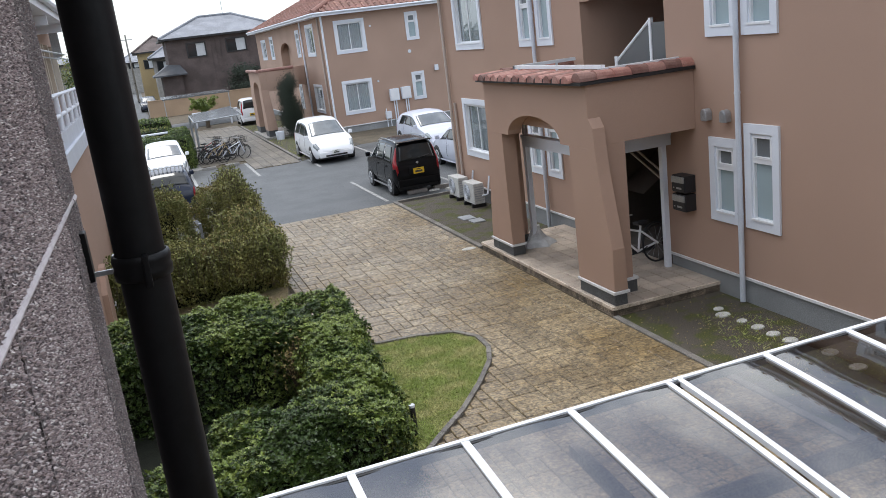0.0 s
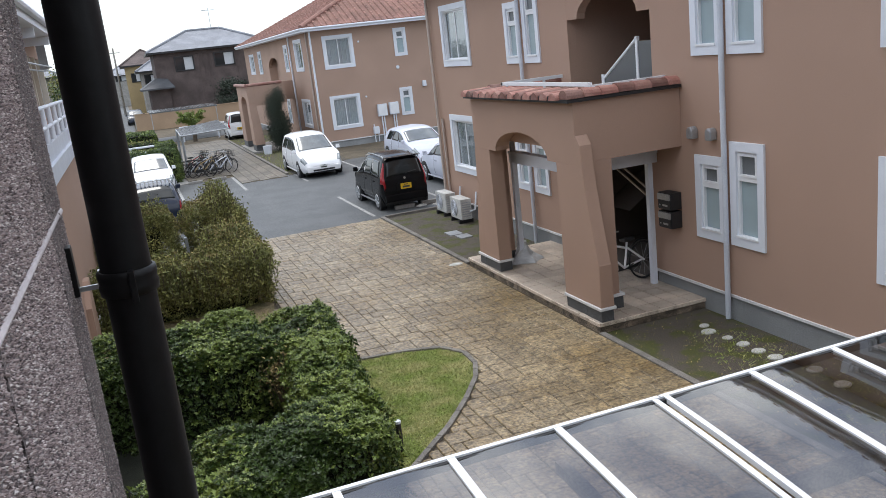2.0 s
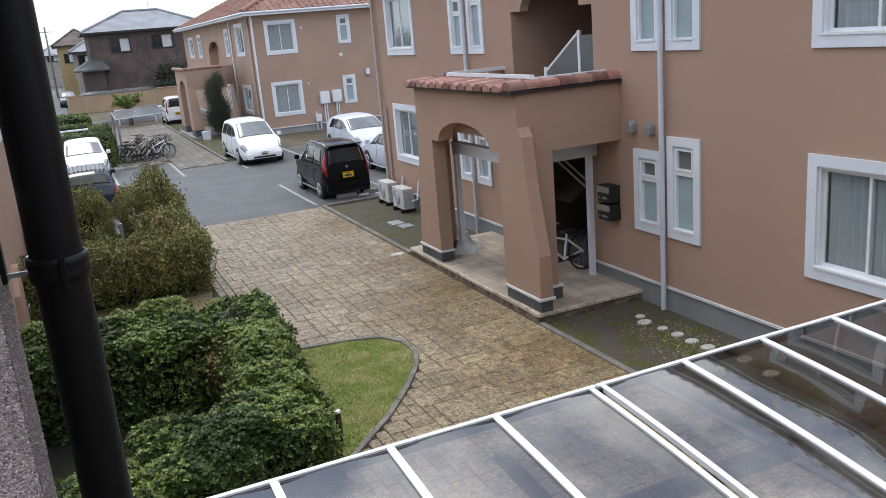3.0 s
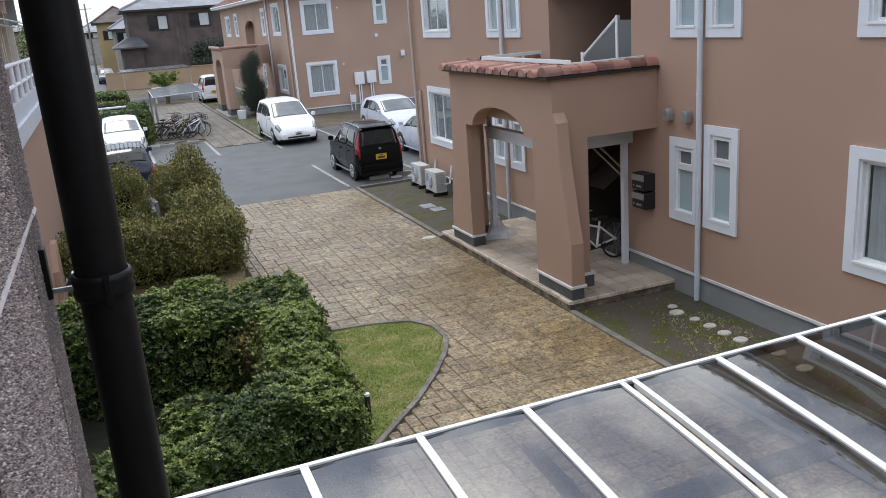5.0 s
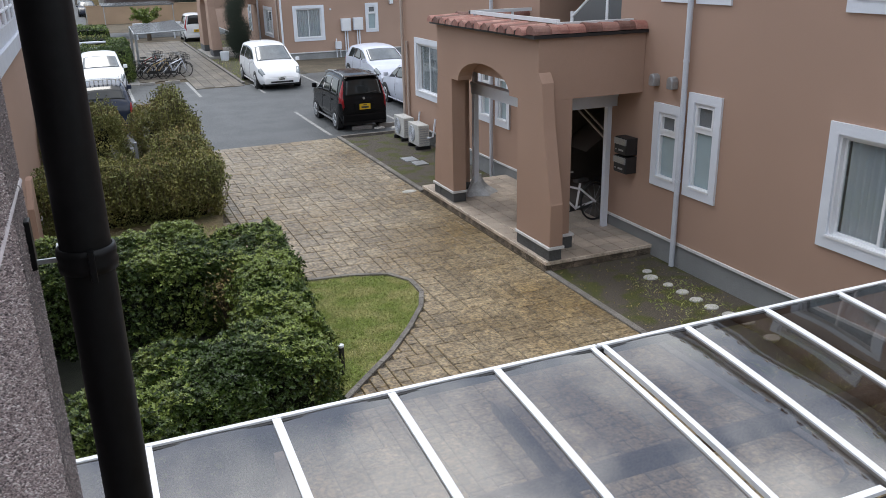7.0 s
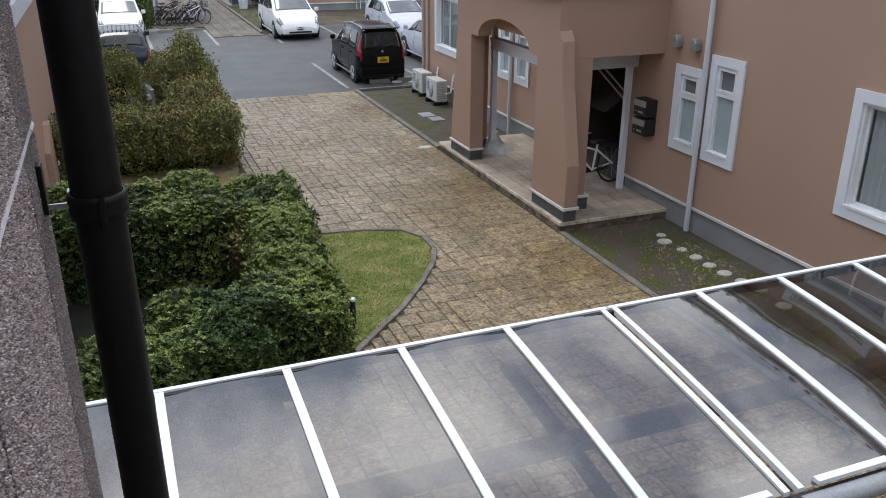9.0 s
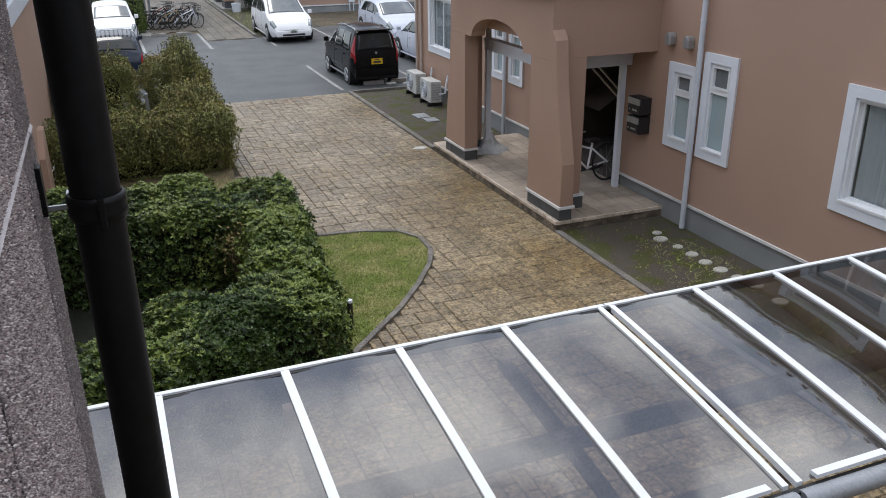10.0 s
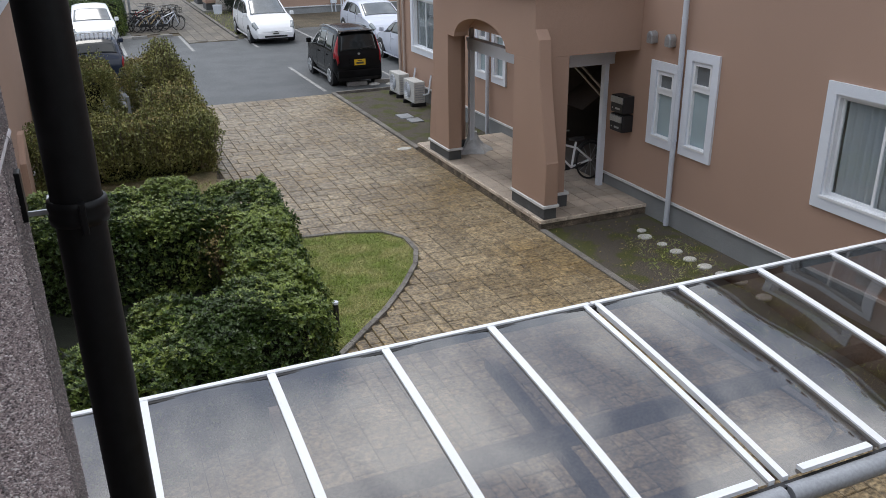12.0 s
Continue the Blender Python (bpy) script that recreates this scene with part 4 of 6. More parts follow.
for y in (14, 17, 20, 23):
    part("eave_bracket", boxes((-0.84, -0.3, y, y + 0.1, 5.45, 5.61)), WHITE, wing)
part("roof", prism(bmesh.new(), [(-0.2, 5.79), (-0.2, 5.84), (-4.6, 7.2), (-9.0, 5.9), (-9.0, 5.79)], "y", 9.0, 26.4), CLAY_FAR, wing)


# ---- granite wall corner, downpipe by the window ----
own = thing("granite_wall", "wall of speckled grey granite tiles with recessed joints", "wall", (0.012, 0, 0), kind="structure")
part("backing", boxes((0.3, 0.798, 1.5, 5.212, -0.1, 7.0)), GRANITE_JOINT, own)
zs = [0.0, 1.55, 2.995, 4.44, 5.885, 7.0]
ys = [1.5, 2.87, 4.68, 5.075]
for a, b in zip(zs, zs[1:]):
    for c, d in zip(ys, ys[1:]):
        part("granite_tile", boxes((0.796, 0.807, c + 0.004, d - 0.004, a + 0.0022, b - 0.0022)), GRANITE, own)
    part("corner_tile", boxes((0.7, 0.808, 5.080, 5.222, a + 0.0022, b - 0.0022), (0.31, 0.698, 5.212, 5.221, a + 0.0022, b - 0.0022), bevel=0.0015), GRANITE, own)
for z in zs[1:-1]:
    part("sealant_bead", tubes([[(0.806, 1.5, z), (0.806, 5.17, z)], [(0.807, 5.172, z), (0.807, 5.21, z)]], 0.0038, 8), SEALANT, own, "pale sealant bead along the joint")
# the stone chips of the facing, where it is passed closest
chip_rng = np.random.default_rng(8)
n_chips = 150000
cy, cz = chip_rng.uniform(4.35, 5.221, n_chips), chip_rng.uniform(3.9, 5.1, n_chips)
keep = (np.abs(cy - 4.68) > 0.0055) & (np.abs(cy - 5.0775) > 0.004) & (np.abs(cz - 4.44) > 0.004)
cy, cz = cy[keep], cz[keep]
turn, size = chip_rng.uniform(0, 6.283, len(cy)), chip_rng.uniform(0.0009, 0.0021, len(cy))
corner = [np.stack([np.full(len(cy), 0.8065), cy + size * np.cos(turn + k * 1.5708) * (1 + 0.3 * (k % 2)), cz + size * np.sin(turn + k * 1.5708)], 1) for k in range(4)]
peak = np.stack([0.8078 + size * chip_rng.uniform(0.4, 0.9, len(cy)), cy + chip_rng.normal(size=len(cy)) * 0.0006, cz + chip_rng.normal(size=len(cy)) * 0.0006], 1)
chip_v = np.stack([*corner, peak], axis=1).reshape(-1, 3)
chip_f = (np.arange(len(cy)) * 5)[:, None, None] + np.array([[0, 1, 4], [1, 2, 4], [2, 3, 4], [3, 0, 4]])[None]
me = bpy.data.meshes.new("stone_chips")
me.from_pydata(chip_v.tolist(), [], chip_f.reshape(-1, 3).tolist())
me.materials.append(CHIPS)
chips = new("stone_chips", me)
chips.parent = own
chips["kind"] = "stuff"
# rest of the house behind the camera
solid("house_behind", boxes((-6, 0.29, -3, 5.2, -0.1, 7.0), (0.3, 9.0, -3, -1.0, -0.1, 7.0)), CONCRETE, "plain rendered walls of the house behind", "wall", "structure")

drain = thing("rain_downpipe", "dark brown-black round rain pipe held by a strap bracket", "pipe", (0, 0, 0.013))
PX, PY, PR = 0.880, 5.13, 0.0275
part("pipe", tube(bmesh.new(), [(PX, PY, 0.0), (PX, PY, 7.0)], PR, 40), BLACK_PIPE, drain, smooth=True)
clamp = part("clamp", loft(bmesh.new(), [[(PX + r * math.cos(a), PY + r * math.sin(a), z) for a in [6.2832 * i / 32 for i in range(32)]] for r, z in ((PR + 0.001, 4.335), (PR + 0.004, 4.336), (PR + 0.005, 4.345), (PR + 0.0035, 4.350), (PR + 0.005, 4.356), (PR + 0.004, 4.363), (PR + 0.001, 4.364))], caps=False), BLACK_PIPE, drain, "black strap round the pipe", smooth=True)
part("clamp_lug", boxes((PX + 0.001, PX + 0.008, PY - PR - 0.012, PY - PR + 0.002, 4.330, 4.366), bevel=0.002), BLACK_PIPE, clamp)
part("bracket_arm", boxes((0.822, PX - PR + 0.003, PY + 0.03, PY + 0.034, 4.338, 4.3435), (PX - PR - 0.004, PX - PR + 0.004, PY - 0.004, PY + 0.034, 4.336, 4.360)), STEEL, clamp, "steel bracket arm")
part("bracket_plate", boxes((0.8185, 0.826, PY + 0.022, PY + 0.044, 4.334, 4.392), bevel=0.002), BLACK_PIPE, clamp)


# ---- carport roof ----
port = thing("carport", "low carport roof of smoked polycarbonate in white aluminium ribs", "carport")
def arc(s):
    """Height and place along a rib, s from the far edge (0) to the gutter (1)."""
    return 7.93 - 1.56 * s, 2.46 - 0.10 * s - 0.075 * s * s


RIBS = [-0.37, 0.265, 0.9, 1.53, 2.155, 2.79, 3.425, 3.505, 4.115, 4.75, 5.39, 6.03, 6.66, 6.74]
S = [i / 12 for i in range(13)]
for x in RIBS:
    w = 0.022 if x not in (3.505, 6.74, 3.425, 6.66) else 0.017
    secs = []
    for s in S:
        y, z = arc(s)
        secs.append([(x - w, y, z - 0.02), (x + w, y, z - 0.02), (x + w, y, z + 0.012), (x - w, y, z + 0.012)])
    part("rib", loft(bmesh.new(), secs), ALU, port)
for a, b in zip(RIBS, RIBS[1:]):
    if b - a < 0.2:
        continue
    bm = bmesh.new()
    cols = 6
    grid = []
    for s in [i / 24 for i in range(25)]:
        y, z = arc(s)
        grid.append([bm.verts.new((a + 0.02 + (b - a - 0.04) * c / cols, y, z + 0.006 * math.sin(math.pi * c / cols) + 0.003 * min(1, 5 * s, 5 - 5 * s) * math.sin(math.pi * c / cols) * noise.noise(Vector((a * 3 + c * 0.35, y * 2.0, 0))))) for c in range(cols + 1)])
    for p, q in zip(grid, grid[1:]):
        for c in range(cols):
            bm.faces.new((p[c], q[c], q[c + 1], p[c + 1]))
    pane = part("roof_panel", bm, SMOKE, port, "smoked polycarbonate panel", smooth=True)
    part("panel_clip", boxes((a + 0.09, b - 0.09, arc(1)[0] - 0.01, arc(1)[0] + 0.03, arc(1)[1] + 0.006, arc(1)[1] + 0.028)), ALU, pane)
part("front_beam", boxes((-0.42, 3.46, 7.925, 7.955, 2.43, 2.474), (3.47, 6.70, 7.925, 7.955, 2.43, 2.474), (6.71, 6.8, 7.925, 7.955, 2.43, 2.474)), ALU, port)
part("front_seal", boxes((-0.42, 6.8, 7.90, 7.924, 2.418, 2.462)), BLACK, port, "black rubber seal")
part("gutter", tubes([[(-0.42, 6.32, 2.235), (3.45, 6.32, 2.235)], [(3.48, 6.32, 2.235), (6.8, 6.32, 2.235)]], 0.05, 12), ALU_GREY, port, "grey gutter along the low edge", smooth=True)
part("gutter_back", boxes((-0.42, 6.8, 6.33, 6.365, 2.2, 2.275)), BLACK, port)
for x in (0.265, 1.53, 2.79, 4.4, 5.7):
    part("under_rafter", loft(bmesh.new(), [[(x - 0.03, arc(s)[0], arc(s)[1] - 0.26), (x + 0.03, arc(s)[0], arc(s)[1] - 0.26), (x + 0.03, arc(s)[0], arc(s)[1] - 0.19), (x - 0.03, arc(s)[0], arc(s)[1] - 0.19)] for s in S]), BEAM, port)
part("purlin", boxes((-0.42, 6.8, 7.02, 7.09, 2.24, 2.33), (-0.42, 6.8, 6.5, 6.56, 2.15, 2.24)), BEAM, port)
for x in (-0.3, 3.47, 6.7):
    part("post", boxes((x - 0.04, x + 0.04, 6.38, 6.46, 0.0, 2.15)), ALU_GREY, port)
# hose lying under the roof
HOSE = [(7.01, 9.02, 0.04), (6.9, 8.81, 0.04), (6.59, 8.66, 0.04), (6.27, 8.68, 0.04), (5.91, 8.72, 0.04), (5.65, 8.69, 0.04), (5.35, 8.59, 0.04)]
solid("garden_hose", tube(bmesh.new(), HOSE, 0.016, 8), BLACK, "thin dark hose lying on the paving", "hose", smooth=True)


# ---- hedges and trees ----
def leaf_mesh(name, spots, normals, size, rng, material, parent, spread=0.8):
    n = len(spots)
    d = rng.normal(size=(n, 3))
    d -= 0.35 * (d * normals).sum(1, keepdims=True) * normals
    d /= np.linalg.norm(d, axis=1, keepdims=True)
    nn = normals + spread * rng.normal(size=(n, 3))
    w = np.cross(d, nn)
    w /= np.maximum(1e-6, np.linalg.norm(w, axis=1, keepdims=True))
    up = np.cross(w, d)
    s = size * rng.uniform(0.6, 1.3, size=(n, 1))
    v = np.stack([spots - d * s * 0.5, spots + w * s * 0.27 + up * s * 0.08, spots + d * s * 0.55, spots - w * s * 0.27 + up * s * 0.08], axis=1).reshape(-1, 3)
    me = bpy.data.meshes.new(name)
    f = np.arange(4 * n).reshape(-1, 4)
    faces = np.concatenate([f[:, [0, 1, 2]], f[:, [0, 2, 3]]])
    me.from_pydata(v.tolist(), [], faces.tolist())
    me.materials.append(material)
    ob = new(name, me)
    ob.parent = parent
    ob["kind"] = "stuff"
    return ob


def whorls(name, spots, normals, size, rng, material, parent, leaves=7):
    """Rosettes of leaves that spread round a shoot tip."""
    n = len(spots)
    axis = normals + np.array([0, 0, 0.6]) + 0.35 * rng.normal(size=(n, 3))
    axis /= np.linalg.norm(axis, axis=1, keepdims=True)
    side = np.cross(axis, rng.normal(size=(n, 3)))
    side /= np.maximum(1e-6, np.linalg.norm(side, axis=1, keepdims=True))
    other = np.cross(axis, side)
    quads = []
    for k in range(leaves):
        t = 6.2832 * k / leaves + rng.normal(size=(n, 1)) * 0.25
        d = np.cos(t) * side + np.sin(t) * other + axis * rng.uniform(0.15, 1.0, size=(n, 1))
        d /= np.linalg.norm(d, axis=1, keepdims=True)
        w = np.cross(d, axis)
        w /= np.maximum(1e-6, np.linalg.norm(w, axis=1, keepdims=True))
        L = size * rng.uniform(0.7, 1.25, size=(n, 1))
        mid = spots + d * L * 0.55
        quads.append(np.stack([spots, mid + w * L * 0.22 + axis * L * 0.06, spots + d * L, mid - w * L * 0.22 + axis * L * 0.06], axis=1))
    v = np.concatenate(quads).reshape(-1, 3)
    f = np.arange(len(v)).reshape(-1, 4)
    me = bpy.data.meshes.new(name)
    me.from_pydata(v.tolist(), [], np.concatenate([f[:, [0, 1, 2]], f[:, [0, 2, 3]]]).tolist())
    me.materials.append(material)
    ob = new(name, me)
    ob.parent = parent
    ob["kind"] = "stuff"
    return ob


def bumpy(p, s=1.6, seed=0.0):
    return noise.noise(Vector((p[0] * s + seed, p[1] * s, p[2] * s)))


def hedge(label, blocks, density, size, mats, seed, rough=0.10, inset=0.14, young=0.32, rosettes=0.0):
    """A clipped hedge of several blocks (x0, x1, y0, y1, h): core painted near black as inner shade, and leaves over
    its uneven skin.
    """
    h = thing("hedge", label, "hedge")
    rng = np.random.default_rng(seed)
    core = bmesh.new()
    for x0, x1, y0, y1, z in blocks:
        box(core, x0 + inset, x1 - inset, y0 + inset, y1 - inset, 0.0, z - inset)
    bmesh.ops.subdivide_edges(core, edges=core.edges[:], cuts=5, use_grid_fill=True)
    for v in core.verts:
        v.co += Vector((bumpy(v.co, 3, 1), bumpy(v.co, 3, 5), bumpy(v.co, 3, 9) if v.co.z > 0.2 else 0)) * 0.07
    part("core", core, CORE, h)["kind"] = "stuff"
    spots, normals = [], []
    for x0, x1, y0, y1, z in blocks:
        faces = [((x0, y0, z), (x1 - x0, 0, 0), (0, y1 - y0, 0), (0, 0, 1)), ((x0, y0, 0), (x1 - x0, 0, 0), (0, 0, z), (0, -1, 0)), ((x0, y1, 0), (x1 - x0, 0, 0), (0, 0, z), (0, 1, 0)),
                 ((x0, y0, 0), (0, y1 - y0, 0), (0, 0, z), (-1, 0, 0)), ((x1, y0, 0), (0, y1 - y0, 0), (0, 0, z), (1, 0, 0))]
        for o, u, w, nrm in faces:
            o, u, w, nrm = map(np.array, (o, u, w, nrm))
            # rosette hedges get fewer side leaves, so the near-black core darkens those faces
            count = int(density * np.linalg.norm(u) * np.linalg.norm(w) * (0.6 if rosettes and nrm[2] < 0.5 else 1.0))
            p = o + rng.uniform(size=(count, 1)) * u + rng.uniform(size=(count, 1)) * w
            keep = np.ones(count, bool)
            for a0, a1, b0, b1, c in blocks:
                keep &= ~((p[:, 0] > a0 + 0.06) & (p[:, 0] < a1 - 0.06) & (p[:, 1] > b0 + 0.06) & (p[:, 1] < b1 - 0.06) & (p[:, 2] < c - 0.06))
            p = p[keep]
            if nrm[2] > 0.5:
                rim = np.minimum.reduce([p[:, 0] - x0, x1 - p[:, 0], p[:, 1] - y0, y1 - p[:, 1]])
                p[:, 2] -= 2.2 * np.maximum(0, 0.28 - rim) ** 2
            spots.append(p)
            normals.append(np.repeat(nrm[None].astype(float), len(p), 0))
    spots, normals = np.concatenate(spots), np.concatenate(normals)
    # rounded shoulders and an uneven skin
    for i, p in enumerate(spots):
        top = max(b[4] for b in blocks)
        k = rough * (bumpy(p, 1.7, seed) * 1.3 + bumpy(p, 5.0, seed + 7) * 0.8) - rng.random() ** 2 * 0.11
        spots[i] = p + normals[i] * k
        if normals[i][2] < 0.5 and p[2] > 0.75 * top:
            spots[i] -= normals[i] * 0.2 * ((p[2] / top - 0.75) / 0.25) ** 2
    spots[:, 2] = np.maximum(spots[:, 2], 0.03)
    # tops get extra pale leaves: overhead light painted in, beside random young growth
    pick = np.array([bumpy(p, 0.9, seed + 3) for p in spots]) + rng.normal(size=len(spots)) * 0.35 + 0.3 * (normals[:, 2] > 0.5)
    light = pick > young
    if rosettes:
        tip = rng.uniform(size=len(spots)) < rosettes * (0.35 + 0.9 * (normals[:, 2] > 0.5))
        whorls("outer_foliage", spots[tip & ~light] + normals[tip & ~light] * 0.03, normals[tip & ~light], 0.043, rng, mats[0], h)
        whorls("young_lit_foliage", spots[tip & light] + normals[tip & light] * 0.05, normals[tip & light], 0.046, rng, mats[1], h)
        spots, normals, light = spots[~tip], normals[~tip], light[~tip]
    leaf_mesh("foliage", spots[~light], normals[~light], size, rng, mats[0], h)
    leaf_mesh("young_lit_leaves", spots[light] + normals[light] * 0.02, normals[light], size, rng, mats[1], h)
    return h


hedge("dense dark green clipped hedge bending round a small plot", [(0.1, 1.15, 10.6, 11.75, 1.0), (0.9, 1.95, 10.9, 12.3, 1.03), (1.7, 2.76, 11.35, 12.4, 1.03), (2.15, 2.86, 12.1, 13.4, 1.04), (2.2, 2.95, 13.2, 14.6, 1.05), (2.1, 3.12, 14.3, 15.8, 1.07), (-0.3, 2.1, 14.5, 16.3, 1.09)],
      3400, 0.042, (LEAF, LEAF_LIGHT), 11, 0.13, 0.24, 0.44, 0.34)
hedge("overgrown olive-brown hedge beside the paved drive", [(-0.3, 2.95, 20.1, 21.3, 1.10), (2.0, 2.9, 21.0, 23.5, 1.2), (2.2, 2.8, 23.3, 26.0, 1.52), (2.45, 3.02, 22.8, 26.1, 1.0), (-0.3, 1.4, 24.0, 25.9, 1.50), (1.75, 2.4, 24.4, 25.9, 1.45)],
      2300, 0.048, (LEAF_DRY, LEAF_BROWN), 12, 0.27, 0.30, 0.55)
hedge("clipped green hedge behind the parked cars", [(0.2, 2.6, 42.0, 43.4, 1.45), (1.8, 2.7, 43.2, 46.0, 1.6)], 900, 0.07, (LEAF, LEAF_LIGHT), 13, 0.14)
hedge("low clipped hedge along the lane", [(-0.6, 2.0, 48.5, 49.6, 1.0)], 220, 0.11, (LEAF, LEAF_DRY), 14, 0.1)
hedge("low clipped hedge along the lane", [(-0.8, 2.1, 53.0, 54.4, 1.15)], 200, 0.12, (LEAF, LEAF_DRY), 15, 0.1)
hedge("low clipped hedge along the lane", [(0.3, 2.3, 58.0, 61.5, 1.3)], 200, 0.12, (LEAF, LEAF_LIGHT), 16, 0.1)


def shoots(parent_label, boxes_of, count, seed):
    """Thin upright shoots that stand out of an overgrown hedge."""
    rng = np.random.default_rng(seed)
    h = thing("hedge_shoots", parent_label, "shrub")
    bm = bmesh.new()
    spots = []
    for _ in range(count):
        x0, x1, y0, y1, z0, z1 = boxes_of[rng.integers(len(boxes_of))]
        x, y = rng.uniform(x0, x1), rng.uniform(y0, y1)
        z = rng.uniform(z0 + 0.1, z1)
        lean = rng.normal(size=2) * 0.06
        tube(bm, [(x + lean[0] * 0.45, y + lean[1] * 0.45, z * 0.45), (x + lean[0], y + lean[1], z)], 0.0045, 4)
        for k in range(26):
            s = rng.uniform(0.45, 1.02)
            spots.append((x + lean[0] * s + rng.normal() * 0.04, y + lean[1] * s + rng.normal() * 0.04, z * s))
    part("brushwood", bm, BARK, h)["kind"] = "stuff"
    spots = np.array(spots)
    leaf_mesh("foliage", spots, rng.normal(size=spots.shape), 0.062, rng, LEAF_DRY, h)


litter_rng = np.random.default_rng(27)
litter = thing("fallen_leaves", "pale dry leaves and grit on mossy earth", "leaf litter", kind="stuff")
litter_spots = np.stack([litter_rng.uniform(7.15, 8.92, 1300), litter_rng.uniform(7.0, 14.65, 1300), np.full(1300, 0.008)], 1)
leaf_mesh("dry_leaves", litter_spots, np.repeat(np.array([[0.0, 0.0, 1.0]]), 1300, 0), 0.03, litter_rng, LEAF_BROWN, litter, 0.15)
# slab in the core's near black paints the shade between the hedges
solid("plot_ground", boxes((-0.2, 2.3, 11.9, 15.6, -0.1, 0.05)), CORE, "ground of the hedged plot, coloured near black for shade", "ground", "structure")
bare = thing("bare_twigs", "pale bare twigs where the hedge has died back", "shrub")
bare_rng = np.random.default_rng(9)
bare_spots = np.array([2.12, 14.2, 0.74]) + bare_rng.normal(size=(420, 3)) * np.array([0.11, 0.13, 0.16])
part("stems", tubes([[(2.16, 14.15, 0.0), tuple(p)] for p in bare_spots[:40]], 0.006, 4), BARK, bare)["kind"] = "stuff"
leaf_mesh("dry_leaves", bare_spots, bare_rng.normal(size=(420, 3)), 0.045, bare_rng, LEAF_BROWN, bare)
shoots("thin leafy shoots standing out of the hedge", [(2.2, 2.9, 23.2, 26.0, 1.2, 1.8), (1.9, 2.8, 21.0, 23.0, 1.0, 1.45), (-0.2, 1.2, 24.3, 25.7, 1.3, 1.85), (0.0, 2.8, 20.3, 21.2, 0.9, 1.3), (2.8, 3.05, 23.5, 26.0, 0.7, 1.5), (2.7, 2.98, 20.5, 23.5, 0.6, 1.2), (-0.2, 2.9, 19.9, 20.25, 0.35, 1.3), (-0.2, 2.9, 19.9, 20.25, 0.6, 1.25), (2.3, 2.75, 23.4, 25.8, 1.5, 2.0)], 1900, 21)


def tree(name, label, at, height, radius, mats, seed, count, size, conic=True, trunk=0.09):
    t = thing(name, label, "tree", at)
    rng = np.random.default_rng(seed)
    bm = bmesh.new()
    tube(bm, [(0, 0, -0.1), (0.03, 0, height * 0.35), (0, 0.04, height * 0.85)], [trunk, trunk * 0.7, trunk * 0.15], 8)
    spots, nrm = [], []
    for b in range(30):
        z = height * rng.uniform(0.12, 0.92)
        reach = radius * (math.sin(math.pi * min(1, (1 - z / height) * 0.75 + 0.12)) if conic else math.sqrt(max(0.05, 1 - (2 * z / height - 1) ** 2)))
        a = rng.uniform(0, 6.283)
        tip = Vector((math.cos(a) * reach * 0.8, math.sin(a) * reach * 0.8, z + 0.25))
        tube(bm, [(0, 0, z * 0.85), tip], [trunk * 0.3, 0.006], 5)
        m = count // 30
        c = np.array([math.cos(a) * reach * 0.65, math.sin(a) * reach * 0.65, z]) + rng.normal(size=(m, 3)) * np.array([radius * 0.24, radius * 0.24, height * 0.07])
        spots.append(c)
        nrm.append(np.repeat(np.array([[math.cos(a), math.sin(a), 0.4]]), m, 0))
    part("trunk", bm, BARK, t)
    leaf_mesh("crown", np.concatenate(spots), np.concatenate(nrm), size, rng, mats, t)
    return t


tree("cypress_tree", "dark shaggy conical cypress beside the porch", (8.25, 48.6, 0), 3.35, 0.6, LEAF_DARK, 31, 42000, 0.05)
tree("round_shrub", "dark green round shrub against a brown house", (10.9, 88.0, 0.0), 3.6, 1.7, LEAF_DARK, 32, 9000, 0.2, False)
tree("roadside_tree", "dark green tree beside the lane", (-3.0, 96.0, 0), 7.0, 2.6, LEAF, 33, 5000, 0.3, False, 0.15)
tree("roadside_tree", "dark green tree beside the lane", (-4.2, 112.0, 0), 8.0, 3.0, LEAF_DRY, 34, 4000, 0.35, False, 0.15)


def palm(at, height, seed):
    t = thing("palm", "small feathery yellow-green palm behind the shelter", "palm", at)
    rng = np.random.default_rng(seed)
    part("trunk", tube(bmesh.new(), [(0, 0, -0.1), (0.05, 0, height * 0.55)], [0.16, 0.12], 10), BARK, t)
    spots = []
    bm = bmesh.new()
    for k in range(30):
        a, lift, reach = rng.uniform(0, 6.283), rng.uniform(0.9, 1.6), rng.uniform(0.7, 1.05)
        line = [Vector((math.cos(a) * reach * q, math.sin(a) * reach * q, height * 0.55 + lift * 1.2 * q - 0.75 * q * q)) for q in (0, 0.35, 0.7, 1.0)]
        tube(bm, line, [0.02, 0.015, 0.01, 0.004], 5)
        for q in np.linspace(0.15, 1, 110):
            i = min(2, int(q * 3))
            p = line[i].lerp(line[i + 1], q * 3 - i)
            spots.append(tuple(p + Vector(rng.normal(size=3) * 0.06)))
    part("frond_stems", bm, LEAF_LIGHT, t)
    leaf_mesh("fronds", np.array(spots), rng.normal(size=(len(spots), 3)), 0.13, rng, LEAF_LIGHT, t)


palm((4.9, 64.0, 0), 1.9, 41)


